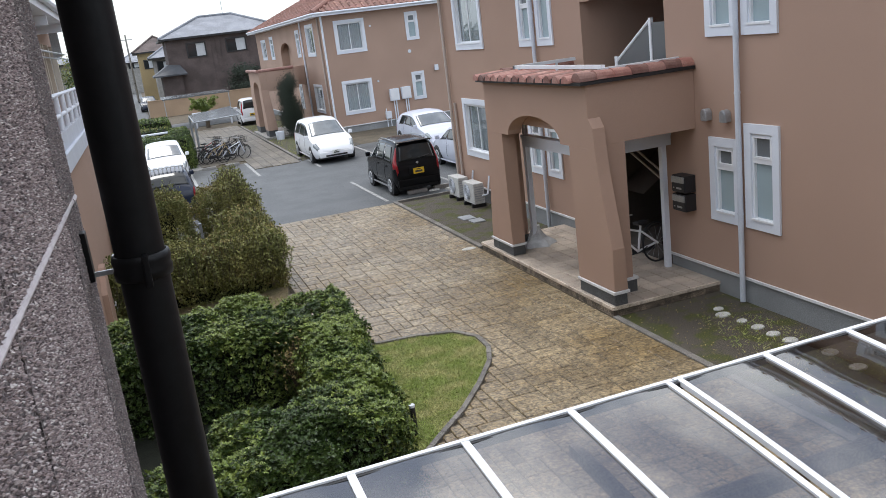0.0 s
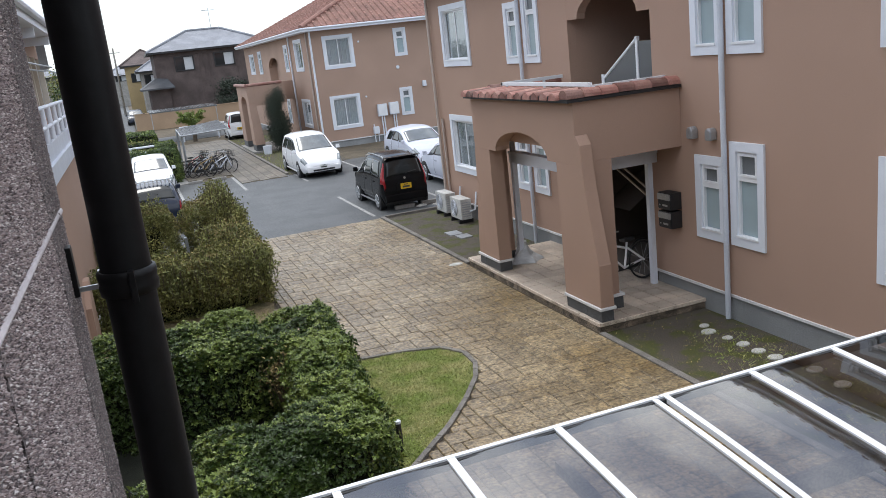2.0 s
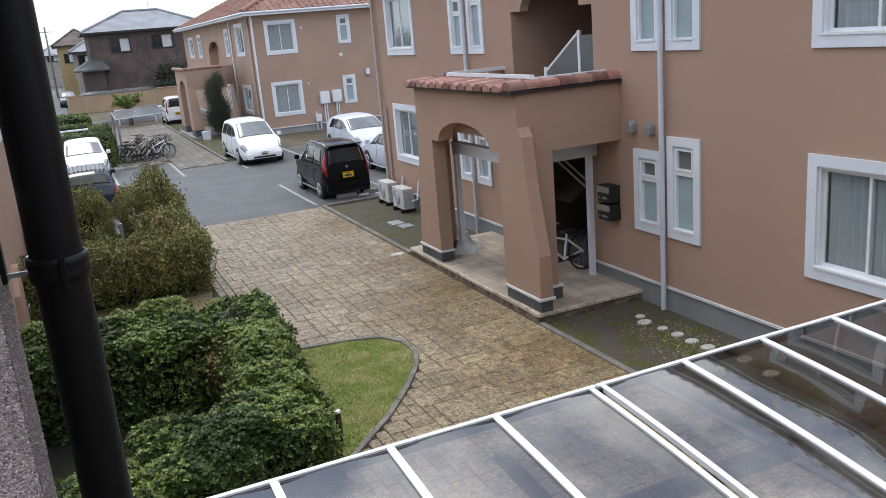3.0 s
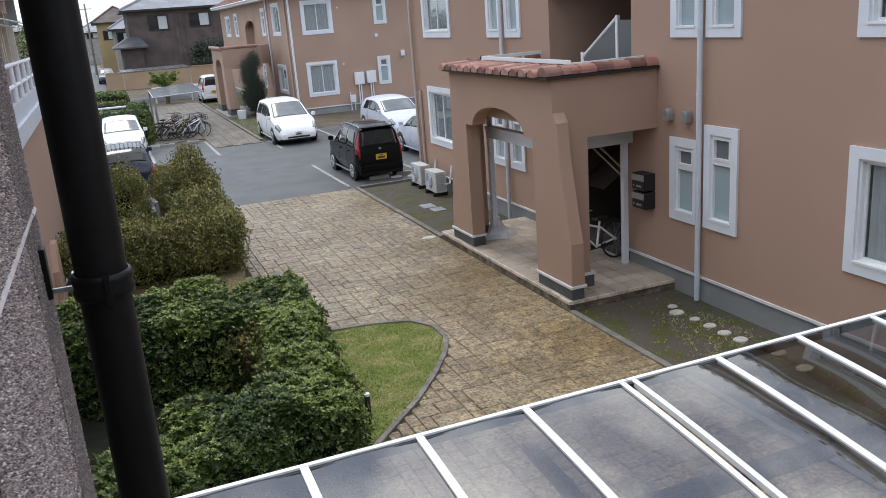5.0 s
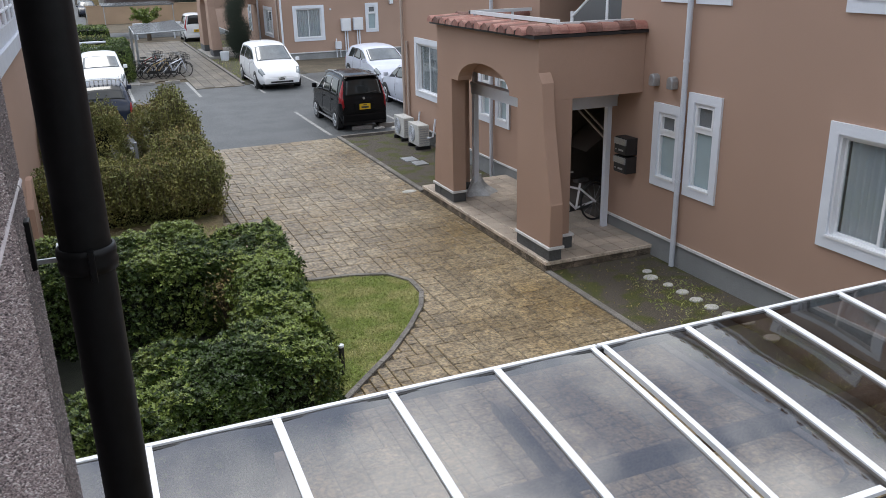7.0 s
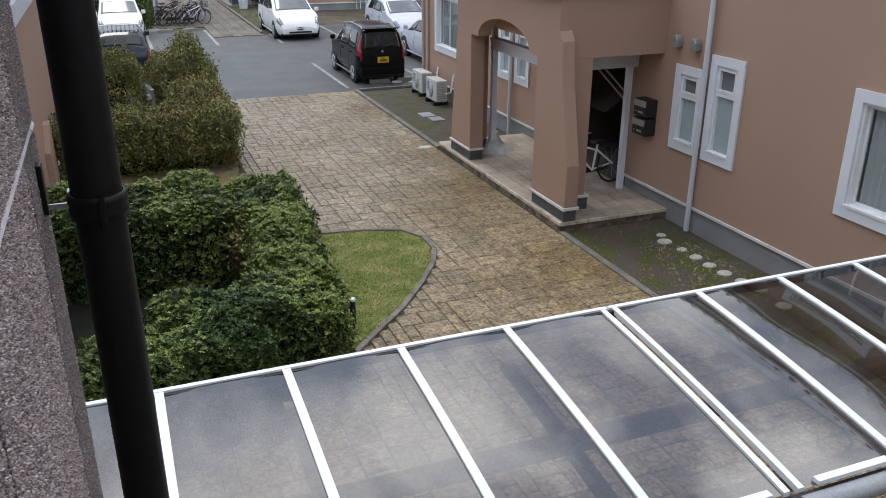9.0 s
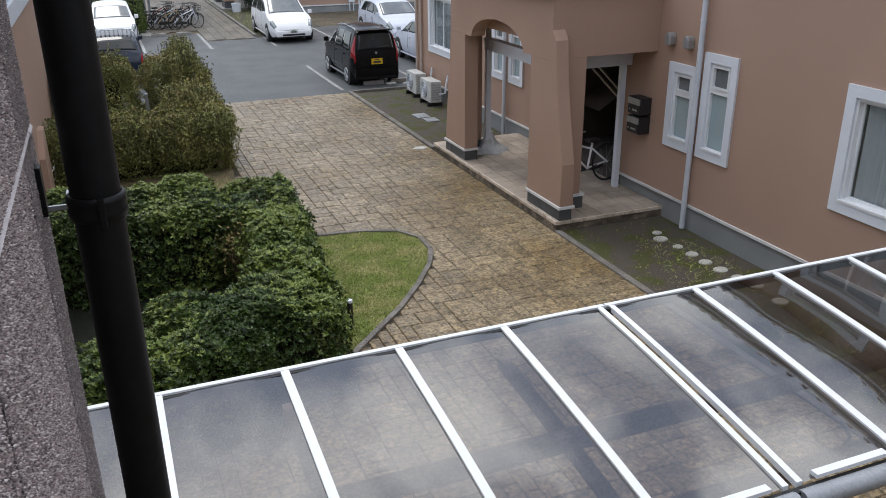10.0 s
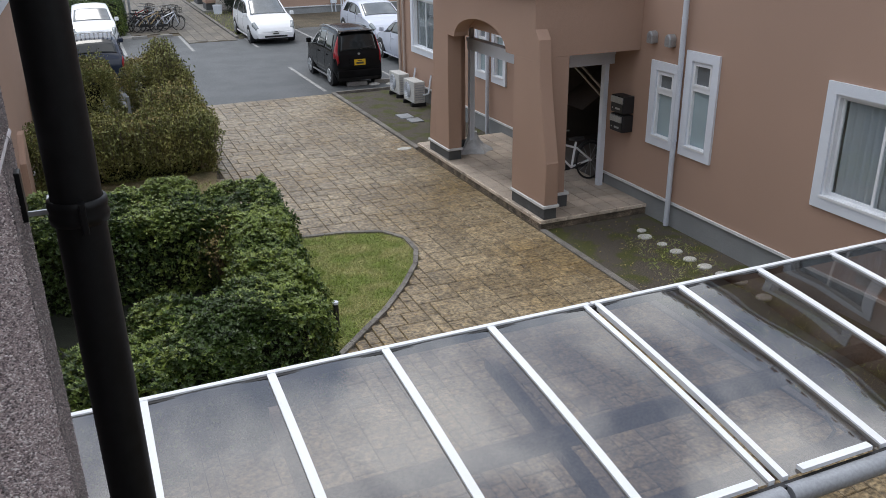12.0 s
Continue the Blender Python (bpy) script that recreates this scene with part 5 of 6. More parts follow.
# ---- vehicles ----
def car(label, at, turn, L, W, H, belt, line, glass, paint, plate, style, screen=None, side=((0.1, 0.3), (0.33, 0.56), (0.59, 0.78))):
    """A car that faces +y. line: the heights of its middle from the tail (0) to the nose (1);
    glass: where the rear window and the windscreen begin and end along it."""
    c = thing("car", label, "car", at, turn, group="parked cars")
    r = 0.285 if L < 3.6 else 0.31
    fs, hs = [p[0] for p in line], [p[1] for p in line]

    def top(f):
        return float(np.interp(f, fs, hs))

    def spot(f, p, s):
        """A point of the skin: p from the sill (0) over the belt (0.4) and the roof's edge (0.7) to the middle (1)."""
        t = top(f)
        w = W / 2 * (1 - 0.20 * max(0.0, (f - 0.80) / 0.20) ** 3 - 0.12 * max(0.0, (0.10 - f) / 0.10) ** 2)
        low = 0.20 + 0.10 * max(0.0, (f - 0.93) / 0.07) + 0.12 * max(0.0, (0.04 - f) / 0.04)
        b = min(belt - 0.05 * abs(2 * f - 0.7), t - 0.035)
        g = t - b
        d = min(0.07, 0.45 * g)
        roof = 0.955 * w - 0.27 * max(0.0, g - 0.06) - 0.03
        if p <= 0.4:
            q = p / 0.4
            x = w * (0.88 + 0.12 * math.sin(min(1.0, q * 2.2) * math.pi / 2) - 0.045 * max(0.0, q - 0.55) / 0.45)
            z = low + (b - low) * q
        elif p <= 0.7:
            q = (p - 0.4) / 0.3
            x = 0.955 * w + (roof - 0.955 * w) * q ** 1.25
            z = b + (g - d) * q
        else:
            q = max(0.0, 1 - (p - 0.7) / 0.3)
            x = roof * q
            z = t - d * q ** 3.5
        return Vector((s * x, -L / 2 + f * L - (0.05 * (1 - (p - 0.7) / 0.3) ** 2 * max(0.0, (f - 0.8) / 0.2) if p > 0.7 else 0.0), z))

    stations = sorted({0.0, 0.004, 0.012, 0.985, 0.995, 1.0, *[a for a, _ in line], *[k / 44 for k in range(45)]})
    ps = [0, 0.06, 0.13, 0.2, 0.3, 0.36, 0.395, 0.4, 0.41, 0.46, 0.55, 0.64, 0.7, 0.73, 0.78, 0.86, 0.93, 1.0]
    bm = bmesh.new()
    rows = []
    for f in stations:
        half = [bm.verts.new(spot(f, p, 1)) for p in ps]
        rows.append(half + [bm.verts.new(spot(f, p, -1)) for p in ps[-2::-1]])
    for a, b in zip(rows, rows[1:]):
        for k in range(len(a) - 1):
            bm.faces.new((a[k], a[k + 1], b[k + 1], b[k]))
    bm.faces.new(rows[0])
    bm.faces.new(rows[-1][::-1])
    bmesh.ops.recalc_face_normals(bm, faces=bm.faces[:])
    part("body", bm, paint, c, smooth=True)

    def patch(name, f0, f1, p0, p1, s, material, off=0.006, both=False, n=8, m=8, parent=None, slant=0.0):
        """A panel that lies on the skin between two stations and two heights; both: across the middle to the other side."""
        bm = bmesh.new()
        grid = []
        for a in range(n + 1):
            row = []
            cells = [(p0 + (p1 - p0) * k / m, s) for k in range(m + 1)]
            if both:
                cells += [(p, -s) for p, _ in cells[-2::-1]]
            for p, sg in cells:
                f = f0 + (f1 - f0) * a / n + slant * (p - p0)
                e = spot(f, p, sg)
                u = spot(f + 0.003, p, sg) - spot(f - 0.003, p, sg)
                v = spot(f, min(1, p + 0.01), sg) - spot(f, max(0, p - 0.01), sg)
                nr = u.cross(v)
                nr = nr.normalized() if nr.length > 1e-9 else Vector((sg, 0, 0))
                nr = -nr if nr.dot(e - Vector((0, e.y * 0.7, 0.55))) < 0 else nr
                row.append(bm.verts.new(e + nr * off))
            grid.append(row)
        for a, b in zip(grid, grid[1:]):
            for k in range(len(a) - 1):
                bm.faces.new((a[k], a[k + 1], b[k + 1], b[k]))
        bmesh.ops.recalc_face_normals(bm, faces=bm.faces[:])
        ob = part(name, bm, material, parent or c, smooth=True)
        depth = ob.modifiers.new("depth", "SOLIDIFY")
        depth.thickness, depth.offset = 0.006, 0
        return ob

    (r0, r1), (w0, w1) = glass
    patch("windscreen", w0, w1, 0.735, 1.0, 1, screen or CAR_GLASS_PALE, 0.014, both=True, n=16)
    patch("rear_window", r0, r1, 0.735, 1.0, 1, CAR_GLASS, 0.012, both=True, n=12)
    w = W / 2
    def yy(f):
        return -L / 2 + f * L
    for s in (-1, 1):
        for k, (a, b) in enumerate(side):
            patch("side_window", a, b, 0.43, 0.655, s, CAR_GLASS, slant=0.22 if k == 0 else (-0.42 if k == len(side) - 1 else 0.0))
        part("mirror", boxes((s * (w + 0.05) - 0.075, s * (w + 0.05) + 0.075, yy(side[-1][1]) - 0.10, yy(side[-1][1]) - 0.0, belt - 0.01, belt + 0.13), bevel=0.035), paint, c)
        part("sill_trim", boxes((s * w * 0.99 - 0.012, s * w * 0.99 + 0.012, yy(0.25), yy(0.74), 0.215, 0.26)), paint if paint is not CAR_BLACK else RIM, c)
        for a, b in side[:2]:
            patch("door_seam", b + 0.010, b + 0.014, 0.08, 0.42, s, BLACK, 0.001, m=5, n=1)
            part("door_handle", boxes((s * (w * 0.985 + 0.012) - 0.014, s * (w * 0.985 + 0.012) + 0.014, yy(b) - 0.2, yy(b) - 0.04, belt - 0.16, belt - 0.125), bevel=0.008), paint, c)
        patch("headlight", 0.915, 0.982, 0.335, 0.73, s, HEADLAMP, 0.008)
        if style == "tall":
            patch("tail_light", 0.003, 0.058, 0.32, 0.695, s, RED_LAMP, 0.012)
        else:
            patch("tail_light", 0.003, 0.045, 0.26, 0.42, s, RED_LAMP, 0.010)
    nose = top(1.0)
    part("rear_bumper", boxes((-w * 0.88, w * 0.88, yy(-0.010), yy(0.04), 0.27, 0.50), bevel=0.045), paint, c)
    part("front_bumper", boxes((-w * 0.78, w * 0.78, yy(0.955), yy(1.010), 0.24, 0.46), bevel=0.06), paint, c)
    part("grille", boxes((-w * 0.36, w * 0.36, yy(0.99), yy(1.006), nose - 0.10, nose - 0.04), bevel=0.01), RIM if paint is not CAR_BLACK else BLACK, c)
    part("air_intake", boxes((-w * 0.5, w * 0.5, yy(1.0), yy(1.013), 0.28, 0.345), bevel=0.008), BLACK, c)
    part("underside", boxes((-w * 0.8, w * 0.8, yy(0.05), yy(0.95), 0.16, 0.24)), BLACK, c)
    for y, z in ((yy(-0.010) - 0.012, 0.62), (yy(1.010) + 0.008, 0.355)):
        pl = part("number_plate", boxes((-0.165, 0.165, y - 0.006, y + 0.006, z, z + 0.165)), plate, c, "number plate with plain bars")
        part("plate_bars", boxes((-0.11, 0.11, y - 0.009, y + 0.009, z + 0.035, z + 0.09), (-0.07, 0.06, y - 0.009, y + 0.009, z + 0.115, z + 0.14)), INK, pl)
    part("plate_recess", boxes((-0.3, 0.3, yy(-0.010), yy(0.02), 0.60, 0.80), bevel=0.02), paint, c)
    for f in (0.17, 0.81):
        for s in (-1, 1):
            y = yy(f)
            part("wheel_arch", tube(bmesh.new(), [(s * (w - 0.19), y, r + 0.02), (s * (w + 0.003), y, r + 0.02)], r + 0.045, 24), BLACK, c)
            secs = [[(s * x, y + q * math.cos(a), r + q * math.sin(a)) for a in [6.2832 * i / 24 for i in range(24)]] for x, q in ((w - 0.19, r * 0.9), (w - 0.17, r), (w - 0.005, r), (w + 0.010, r * 0.93), (w + 0.010, r * 0.66))]
            wheel = part("wheel", loft(bmesh.new(), secs), TYRE, c, smooth=True)
            bm = bmesh.new()
            tube(bm, [(s * (w - 0.01), y, r), (s * (w + 0.016), y, r)], r * 0.2, 12)
            for k in range(7):
                a = 6.2832 * k / 7
                p = Vector((s * (w + 0.012), y, r))
                tube(bm, [p, p + Vector((0, math.cos(a), math.sin(a))) * r * 0.64], 0.026, 6)
            tube(bm, [(s * (w + 0.011), y + r * 0.64 * math.cos(a), r + r * 0.64 * math.sin(a)) for a in [6.2832 * i / 20 for i in range(21)]], 0.018, 6, False)
            part("rim", bm, RIM, wheel)
    if style == "tall":
        part("wiper", tubes([[(0.05, yy(0.004), belt + 0.08), (0.40, yy(0.008), belt + 0.13)]], 0.012, 6), BLACK, c)
    return c


KEI = [(0, 0.62), (0.008, 0.90), (0.02, 1.02), (0.035, 1.28), (0.055, 1.50), (0.085, 1.57), (0.16, 1.60), (0.35, 1.62), (0.5, 1.60), (0.58, 1.55), (0.64, 1.44), (0.78, 1.06), (0.82, 1.0), (0.92, 0.92), (0.965, 0.80), (0.99, 0.62), (1.0, 0.50)]
VAN = [(0, 0.55), (0.01, 0.9), (0.03, 1.1), (0.07, 1.44), (0.11, 1.57), (0.2, 1.62), (0.38, 1.64), (0.5, 1.60), (0.57, 1.53), (0.77, 1.02), (0.81, 0.96), (0.90, 0.86), (0.955, 0.73), (0.985, 0.60), (1.0, 0.48)]
HATCH = [(0, 0.55), (0.01, 0.85), (0.035, 1.02), (0.09, 1.28), (0.15, 1.41), (0.25, 1.47), (0.40, 1.48), (0.50, 1.44), (0.56, 1.37), (0.74, 0.99), (0.78, 0.94), (0.88, 0.86), (0.95, 0.72), (0.985, 0.58), (1.0, 0.46)]
BOXY = [(0, 0.62), (0.008, 1.0), (0.02, 1.1), (0.035, 1.5), (0.05, 1.68), (0.09, 1.73), (0.4, 1.75), (0.60, 1.72), (0.67, 1.62), (0.80, 1.10), (0.84, 1.03), (0.95, 0.94), (0.985, 0.75), (1.0, 0.55)]
black_car = car("black tall hatchback with red tail lights and a yellow plate", (8.10, 28.85, 0), 0, 3.4, 1.48, 1.62, 0.99, KEI, ((0.021, 0.052), (0.635, 0.785)), CAR_BLACK, PLATE_Y, "tall", screen=CAR_GLASS)
for s in (-0.50, 0.50):
    part("roof_rail", tubes([[(s, -1.42, 1.53), (s, -1.25, 1.585), (s, -0.3, 1.605), (s, 0.1, 1.585), (s, 0.25, 1.55)]], 0.016, 6), RIM, black_car, "thin silver roof rail")
part("roof_spoiler", boxes((-0.52, 0.52, -1.62, -1.44, 1.535, 1.565), bevel=0.012), CAR_BLACK, black_car)
part("tailgate_badge", tube(bmesh.new(), [(0, -1.695, 0.93), (0, -1.66, 0.93)], 0.035, 12), RIM, black_car)
car("white minivan parked nose towards the drive", (7.75, 38.85, 0), 180, 4.6, 1.74, 1.64, 0.98, VAN, ((0.032, 0.09), (0.575, 0.76)), CAR_WHITE, PLATE_W, "low")
car("pale silver hatchback under the end wall", (11.75, 36.6, 0), 180, 4.3, 1.72, 1.48, 0.94, HATCH, ((0.04, 0.135), (0.565, 0.735)), CAR_SILVER, PLATE_W, "low", side=((0.16, 0.3), (0.33, 0.53), (0.56, 0.74)))
car("pale silver compact beside the house corner", (11.15, 30.6, 0), 0, 3.7, 1.66, 1.48, 0.94, HATCH, ((0.04, 0.135), (0.565, 0.735)), CAR_SILVER, PLATE_W, "low", side=((0.16, 0.3), (0.33, 0.53), (0.56, 0.74)))
car("white car behind the hedge", (1.35, 40.2, 0), 180, 4.0, 1.66, 1.48, 0.94, HATCH, ((0.04, 0.135), (0.565, 0.735)), CAR_WHITE, PLATE_W, "low", side=((0.16, 0.3), (0.33, 0.53), (0.56, 0.74)))
rack_car = car("dark blue hatchback with a white rack on its roof", (1.15, 31.9, 0), 0, 3.9, 1.62, 1.48, 0.94, HATCH, ((0.04, 0.135), (0.565, 0.735)), CAR_NAVY, PLATE_Y, "low")
part("roof_rack", boxes(*[(-0.55 + 0.12 * k, -0.51 + 0.12 * k, -1.35, -1.31, 1.42, 1.55) for k in range(10)], (-0.58, 0.60, -1.36, -1.30, 1.54, 1.57), (-0.58, -0.54, -1.35, 0.0, 1.46, 1.50), (0.56, 0.60, -1.35, 0.0, 1.46, 1.50)), CAR_WHITE, rack_car)
car("white van at the end of the walkway", (7.6, 62.2, 0), 0, 3.4, 1.48, 1.75, 1.02, BOXY, ((0.021, 0.047), (0.675, 0.795)), CAR_WHITE, PLATE_Y, "tall")
car("dark car standing in the lane", (1.6, 99.0, 0), 180, 4.2, 1.7, 1.48, 0.94, HATCH, ((0.04, 0.135), (0.565, 0.735)), CAR_NAVY, PLATE_W, "low")


# ---- bicycles ----
def bicycle(label, at, turn, paint, lean=6, basket=True, r=0.32):
    b = new("bicycle")
    b.matrix_world = pose(*at, 0, 0, turn) @ pose(0, 0, 0, 0, lean, 0)
    tagged(b, label, "bicycle", "bicycles")
    def loop(y, q, rad, n=24):
        return tube(bmesh.new(), [(0, y + q * math.cos(6.2832 * i / n), r + q * math.sin(6.2832 * i / n)) for i in range(n + 1)], rad, 6, False)
    for y in (-0.52, 0.52):
        wheel = part("wheel", loop(y, r - 0.018, 0.018), TYRE, b)
        bm = bmesh.new()
        for k in range(12):
            a = 6.2832 * k / 12
            tube(bm, [(0.02 * (-1) ** k, y, r), (0, y + (r - 0.03) * math.cos(a), r + (r - 0.03) * math.sin(a))], 0.0025, 4)
        part("spokes", bm, RIM, wheel)
        bm = bmesh.new()
        tube(bm, [(0, y + (r + 0.03) * math.cos(a), r + (r + 0.03) * math.sin(a)) for a in [0.3 + 2.2 * i / 8 for i in range(9)]], 0.016, 6)
        part("mudguard", bm, BLACK, b)
    part("frame", tubes([[(0, -0.08, 0.28), (0, -0.20, 0.72)], [(0, -0.08, 0.28), (0, 0.36, 0.70)], [(0, -0.18, 0.62), (0, 0.34, 0.80)], [(0, 0.52, r), (0, 0.34, 0.86)], [(0.03, -0.52, r), (0.03, -0.08, 0.28)], [(-0.03, -0.52, r), (-0.03, -0.18, 0.62)]], 0.020, 8), paint, b)
    part("handlebar", tubes([[(0, 0.34, 0.84), (0, 0.32, 0.98)], [(-0.27, 0.18, 1.0), (-0.12, 0.34, 0.99), (0.12, 0.34, 0.99), (0.27, 0.18, 1.0)]], 0.013, 6), RIM, b)
    part("saddle", boxes((-0.08, 0.08, -0.34, -0.10, 0.74, 0.80), bevel=0.03), BLACK, b)
    part("crank", tubes([[(0.06, -0.08, 0.28), (0.06, 0.08, 0.22)], [(-0.06, -0.08, 0.28), (-0.06, -0.24, 0.34)]], 0.012, 6), BLACK, b)
    part("chain_guard", boxes((0.035, 0.05, -0.5, 0.02, 0.24, 0.34)), BLACK, b)
    if basket:
        bm = bmesh.new()
        for z in (0.78, 0.88, 0.98):
            tube(bm, [(-0.17, 0.42, z), (0.17, 0.42, z), (0.17, 0.66, z), (-0.17, 0.66, z), (-0.17, 0.42, z)], 0.008, 4)
        for x, y in ((-0.17, 0.42), (0, 0.42), (0.17, 0.42), (0.17, 0.54), (0.17, 0.66), (0, 0.66), (-0.17, 0.66), (-0.17, 0.54)):
            tube(bm, [(x, y, 0.76), (x, y, 1.0)], 0.008, 4)
        part("basket", bm, BLACK, b)
    return b


bicycle("white-framed road bicycle inside the stair hall", (8.40, 16.15, 0.175), 100, CAR_WHITE, 6, False, 0.34)
bicycle("dark bicycle leaning in the stair hall", (9.95, 17.05, 0.175), -60, CAR_BLACK, 6, False, 0.33)
for i, (x, y, turn, paint, name) in enumerate(((3.25, 43.3, -62, CAR_BLACK, "black city bicycle with a front basket"), (3.55, 43.0, -70, CAR_SILVER, "silver city bicycle with a front basket"),
                                               (3.95, 43.25, -66, CAR_NAVY, "dark blue city bicycle with a front basket"), (4.3, 43.5, -60, CAR_BLACK, "black city bicycle with a front basket"),
                                               (3.7, 42.7, -75, YELLOW_WALL, "yellow-framed bicycle at the front of the row"), (4.35, 42.5, -70, CAR_SILVER, "silver city bicycle with a front basket"),
                                               (3.4, 44.6, -64, RED_LAMP, "red bicycle at the back of the row"))):
    bicycle(name, (x, y, 0.0), turn, paint, 5 - 2 * (i % 3), i % 3 != 1)


# ---- cycle shelter ----
shelter = thing("cycle_shelter", "grey metal cycle shelter with a pale translucent roof", "shelter")
for x, y in ((3.0, 44.01), (3.01, 48.16)):
    part("post", boxes((x - 0.05, x + 0.05, y - 0.05, y + 0.05, 0.0, 1.88)), STEEL, shelter)
SH = [(2.92, 43.03, 1.9), (5.16, 44.16, 1.9), (5.4, 51.75, 1.9), (3.01, 48.36, 1.9)]
bm = bmesh.new()
lo, hi = [bm.verts.new(p) for p in SH], [bm.verts.new((x, y, z + 0.03)) for x, y, z in SH]
bm.faces.new(lo[::-1]), bm.faces.new(hi)
for i in range(4):
    bm.faces.new((lo[i], lo[(i + 1) % 4], hi[(i + 1) % 4], hi[i]))
part("roof_sheet", bm, GUARD_GLASS, shelter, "pale weathered roof sheet")
part("roof_frame", tubes([[SH[0], SH[1]], [SH[1], SH[2]], [SH[2], SH[3]], [SH[3], SH[0]], *[[tuple(Vector(SH[0]).lerp(Vector(SH[3]), k)), tuple(Vector(SH[1]).lerp(Vector(SH[2]), k))] for k in (0.33, 0.67)]], 0.03), STEEL, shelter)
barrier = thing("barrier_rail", "white steel barrier rail on short posts", "barrier")
part("rail", tubes([[(-1.0, 47.0, 1.35), (2.3, 47.0, 1.35)], [(-1.0, 47.0, 1.1), (2.3, 47.0, 1.1)]], 0.05), WHITE, barrier)
for x in (-0.8, 0.7, 2.2):
    part("post", tube(bmesh.new(), [(x, 47.0, 0), (x, 47.0, 1.4)], 0.045, 8), WHITE, barrier)
fence2 = thing("barrier_rail", "white steel rail behind the cycle shelter", "barrier")
part("rail", tubes([[(4.0, 64.5, 1.0), (9.5, 64.5, 1.0)], [(4.0, 64.5, 0.6), (9.5, 64.5, 0.6)]], 0.07), WHITE, fence2)
for x in (4.2, 6.6, 9.2):
    part("post", tube(bmesh.new(), [(x, 64.5, 0), (x, 64.5, 1.05)], 0.06, 8), WHITE, fence2)
carport2 = thing("rear_carport", "pale rear carport roof on thin posts", "carport")
part("roof", boxes((2.3, 7.0, 66.5, 71.5, 2.1, 2.18)), GUARD_GLASS, carport2)
for x, y in ((2.4, 66.6), (6.9, 66.6)):
    part("post", boxes((x - 0.03, x + 0.03, y - 0.03, y + 0.03, 0, 2.1)), STEEL, carport2)


# ---- distance ----
wall_b = thing("boundary_wall", "long beige rendered boundary wall", "wall")
part("wall", boxes((1.4, 26, 83.0, 83.2, 0, 1.5)), BEIGE_WALL, wall_b)
part("return", boxes((1.4, 1.55, 83.2, 100, 0, 1.2)), CONCRETE, wall_b)
part("coping", boxes((1.35, 26, 82.95, 83.25, 1.5, 1.56)), BEIGE_WALL, wall_b)


def house(label, x0, x1, y0, y1, eave, rise, wall, roof, windows):
    h = thing("house", label, "house")
    def face(u, v, k):
        return (u, y0 + k, v)
    part("wall", pierced(bmesh.new(), x0, x1, 0, eave, [(a + 0.1, b - 0.1, c + 0.1, d - 0.1) for a, b, c, d in windows], face, 0.2), wall, h)
    part("rear_wall", boxes((x0, x0 + 0.2, y0 + 0.2, y1, 0, eave), (x1 - 0.2, x1, y0 + 0.2, y1, 0, eave), (x0, x1, y1, y1 + 0.2, 0, eave)), wall, h)
    for a, b, c, d in windows:
        w = part("window", ring(bmesh.new(), face, a, b, c, d, 0.12, -0.08, 0.1), BLACK, h, "dark window frame")
        part("pane", fbox(bmesh.new(), face, a + 0.1, (a + b) / 2, c + 0.1, d - 0.1, 0.06, 0.09), CAR_GLASS, w)
        part("pane", fbox(bmesh.new(), face, (a + b) / 2, b - 0.1, c + 0.1, d - 0.1, 0.03, 0.06), CURTAIN, w)
    over = 0.6
    a, b, c, d = x0 - over, x1 + over, y0 - over, y1 + over
    half = min(b - a, d - c) / 2
    bm = bmesh.new()
    base = [bm.verts.new(p) for p in ((a, c, eave), (b, c, eave), (b, d, eave), (a, d, eave))]
    t = [bm.verts.new((a + half, (c + d) / 2, eave + rise)), bm.verts.new((b - half, (c + d) / 2, eave + rise))]
    for f in ((base[0], base[1], t[1], t[0]), (base[1], base[2], t[1]), (base[2], base[3], t[0], t[1]), (base[3], base[0], t[0]), tuple(base[::-1])):
        bm.faces.new(f)
    part("roof", bm, roof, h)
    part("eave", boxes((a, b, c, d, eave - 0.18, eave - 0.005)), BLACK, h)
    part("ridge", tubes([[(a, c, eave + 0.05), (a + half, (c + d) / 2, eave + rise + 0.05), (b - half, (c + d) / 2, eave + rise + 0.05), (b, c, eave + 0.05)]], 0.12, 6), roof, h)
    return h


grey = house("weathered brown boarded house with a grey hipped roof", 4.2, 15.2, 92.0, 99.6, 6.9, 1.9, BROWN_BOARD, GREY_ROOF, [(6.1, 8.0, 4.85, 6.3), (9.95, 12.0, 4.95, 6.35)])
part("lean_to_roof", loft(bmesh.new(), [[(2.5, 90.6, 3.35), (5.7, 90.6, 3.35), (5.7, 97, 3.35), (2.5, 97, 3.35)], [(2.5, 90.6, 3.5), (5.7, 90.6, 3.5), (5.7, 97, 3.5), (2.5, 97, 3.5)], [(4.1, 91.9, 4.45), (5.2, 91.9, 4.3), (5.2, 96, 4.3), (4.1, 96, 4.45)]]), DARK_SLATE, grey, "dark slate lean-to roof")
part("lean_to_wall", boxes((3.3, 4.19, 91.3, 97.0, 0, 3.35), (4.19, 5.2, 91.3, 91.95, 0, 3.35)), BROWN_BOARD, grey)
part("battens", boxes(*[(4.35 + 0.46 * k, 4.40 + 0.46 * k, 91.96, 92.0, 0.3, 6.7) for k in range(24) if not (3 <= k <= 8 or 12 <= k <= 16)]), BROWN_BOARD, grey)
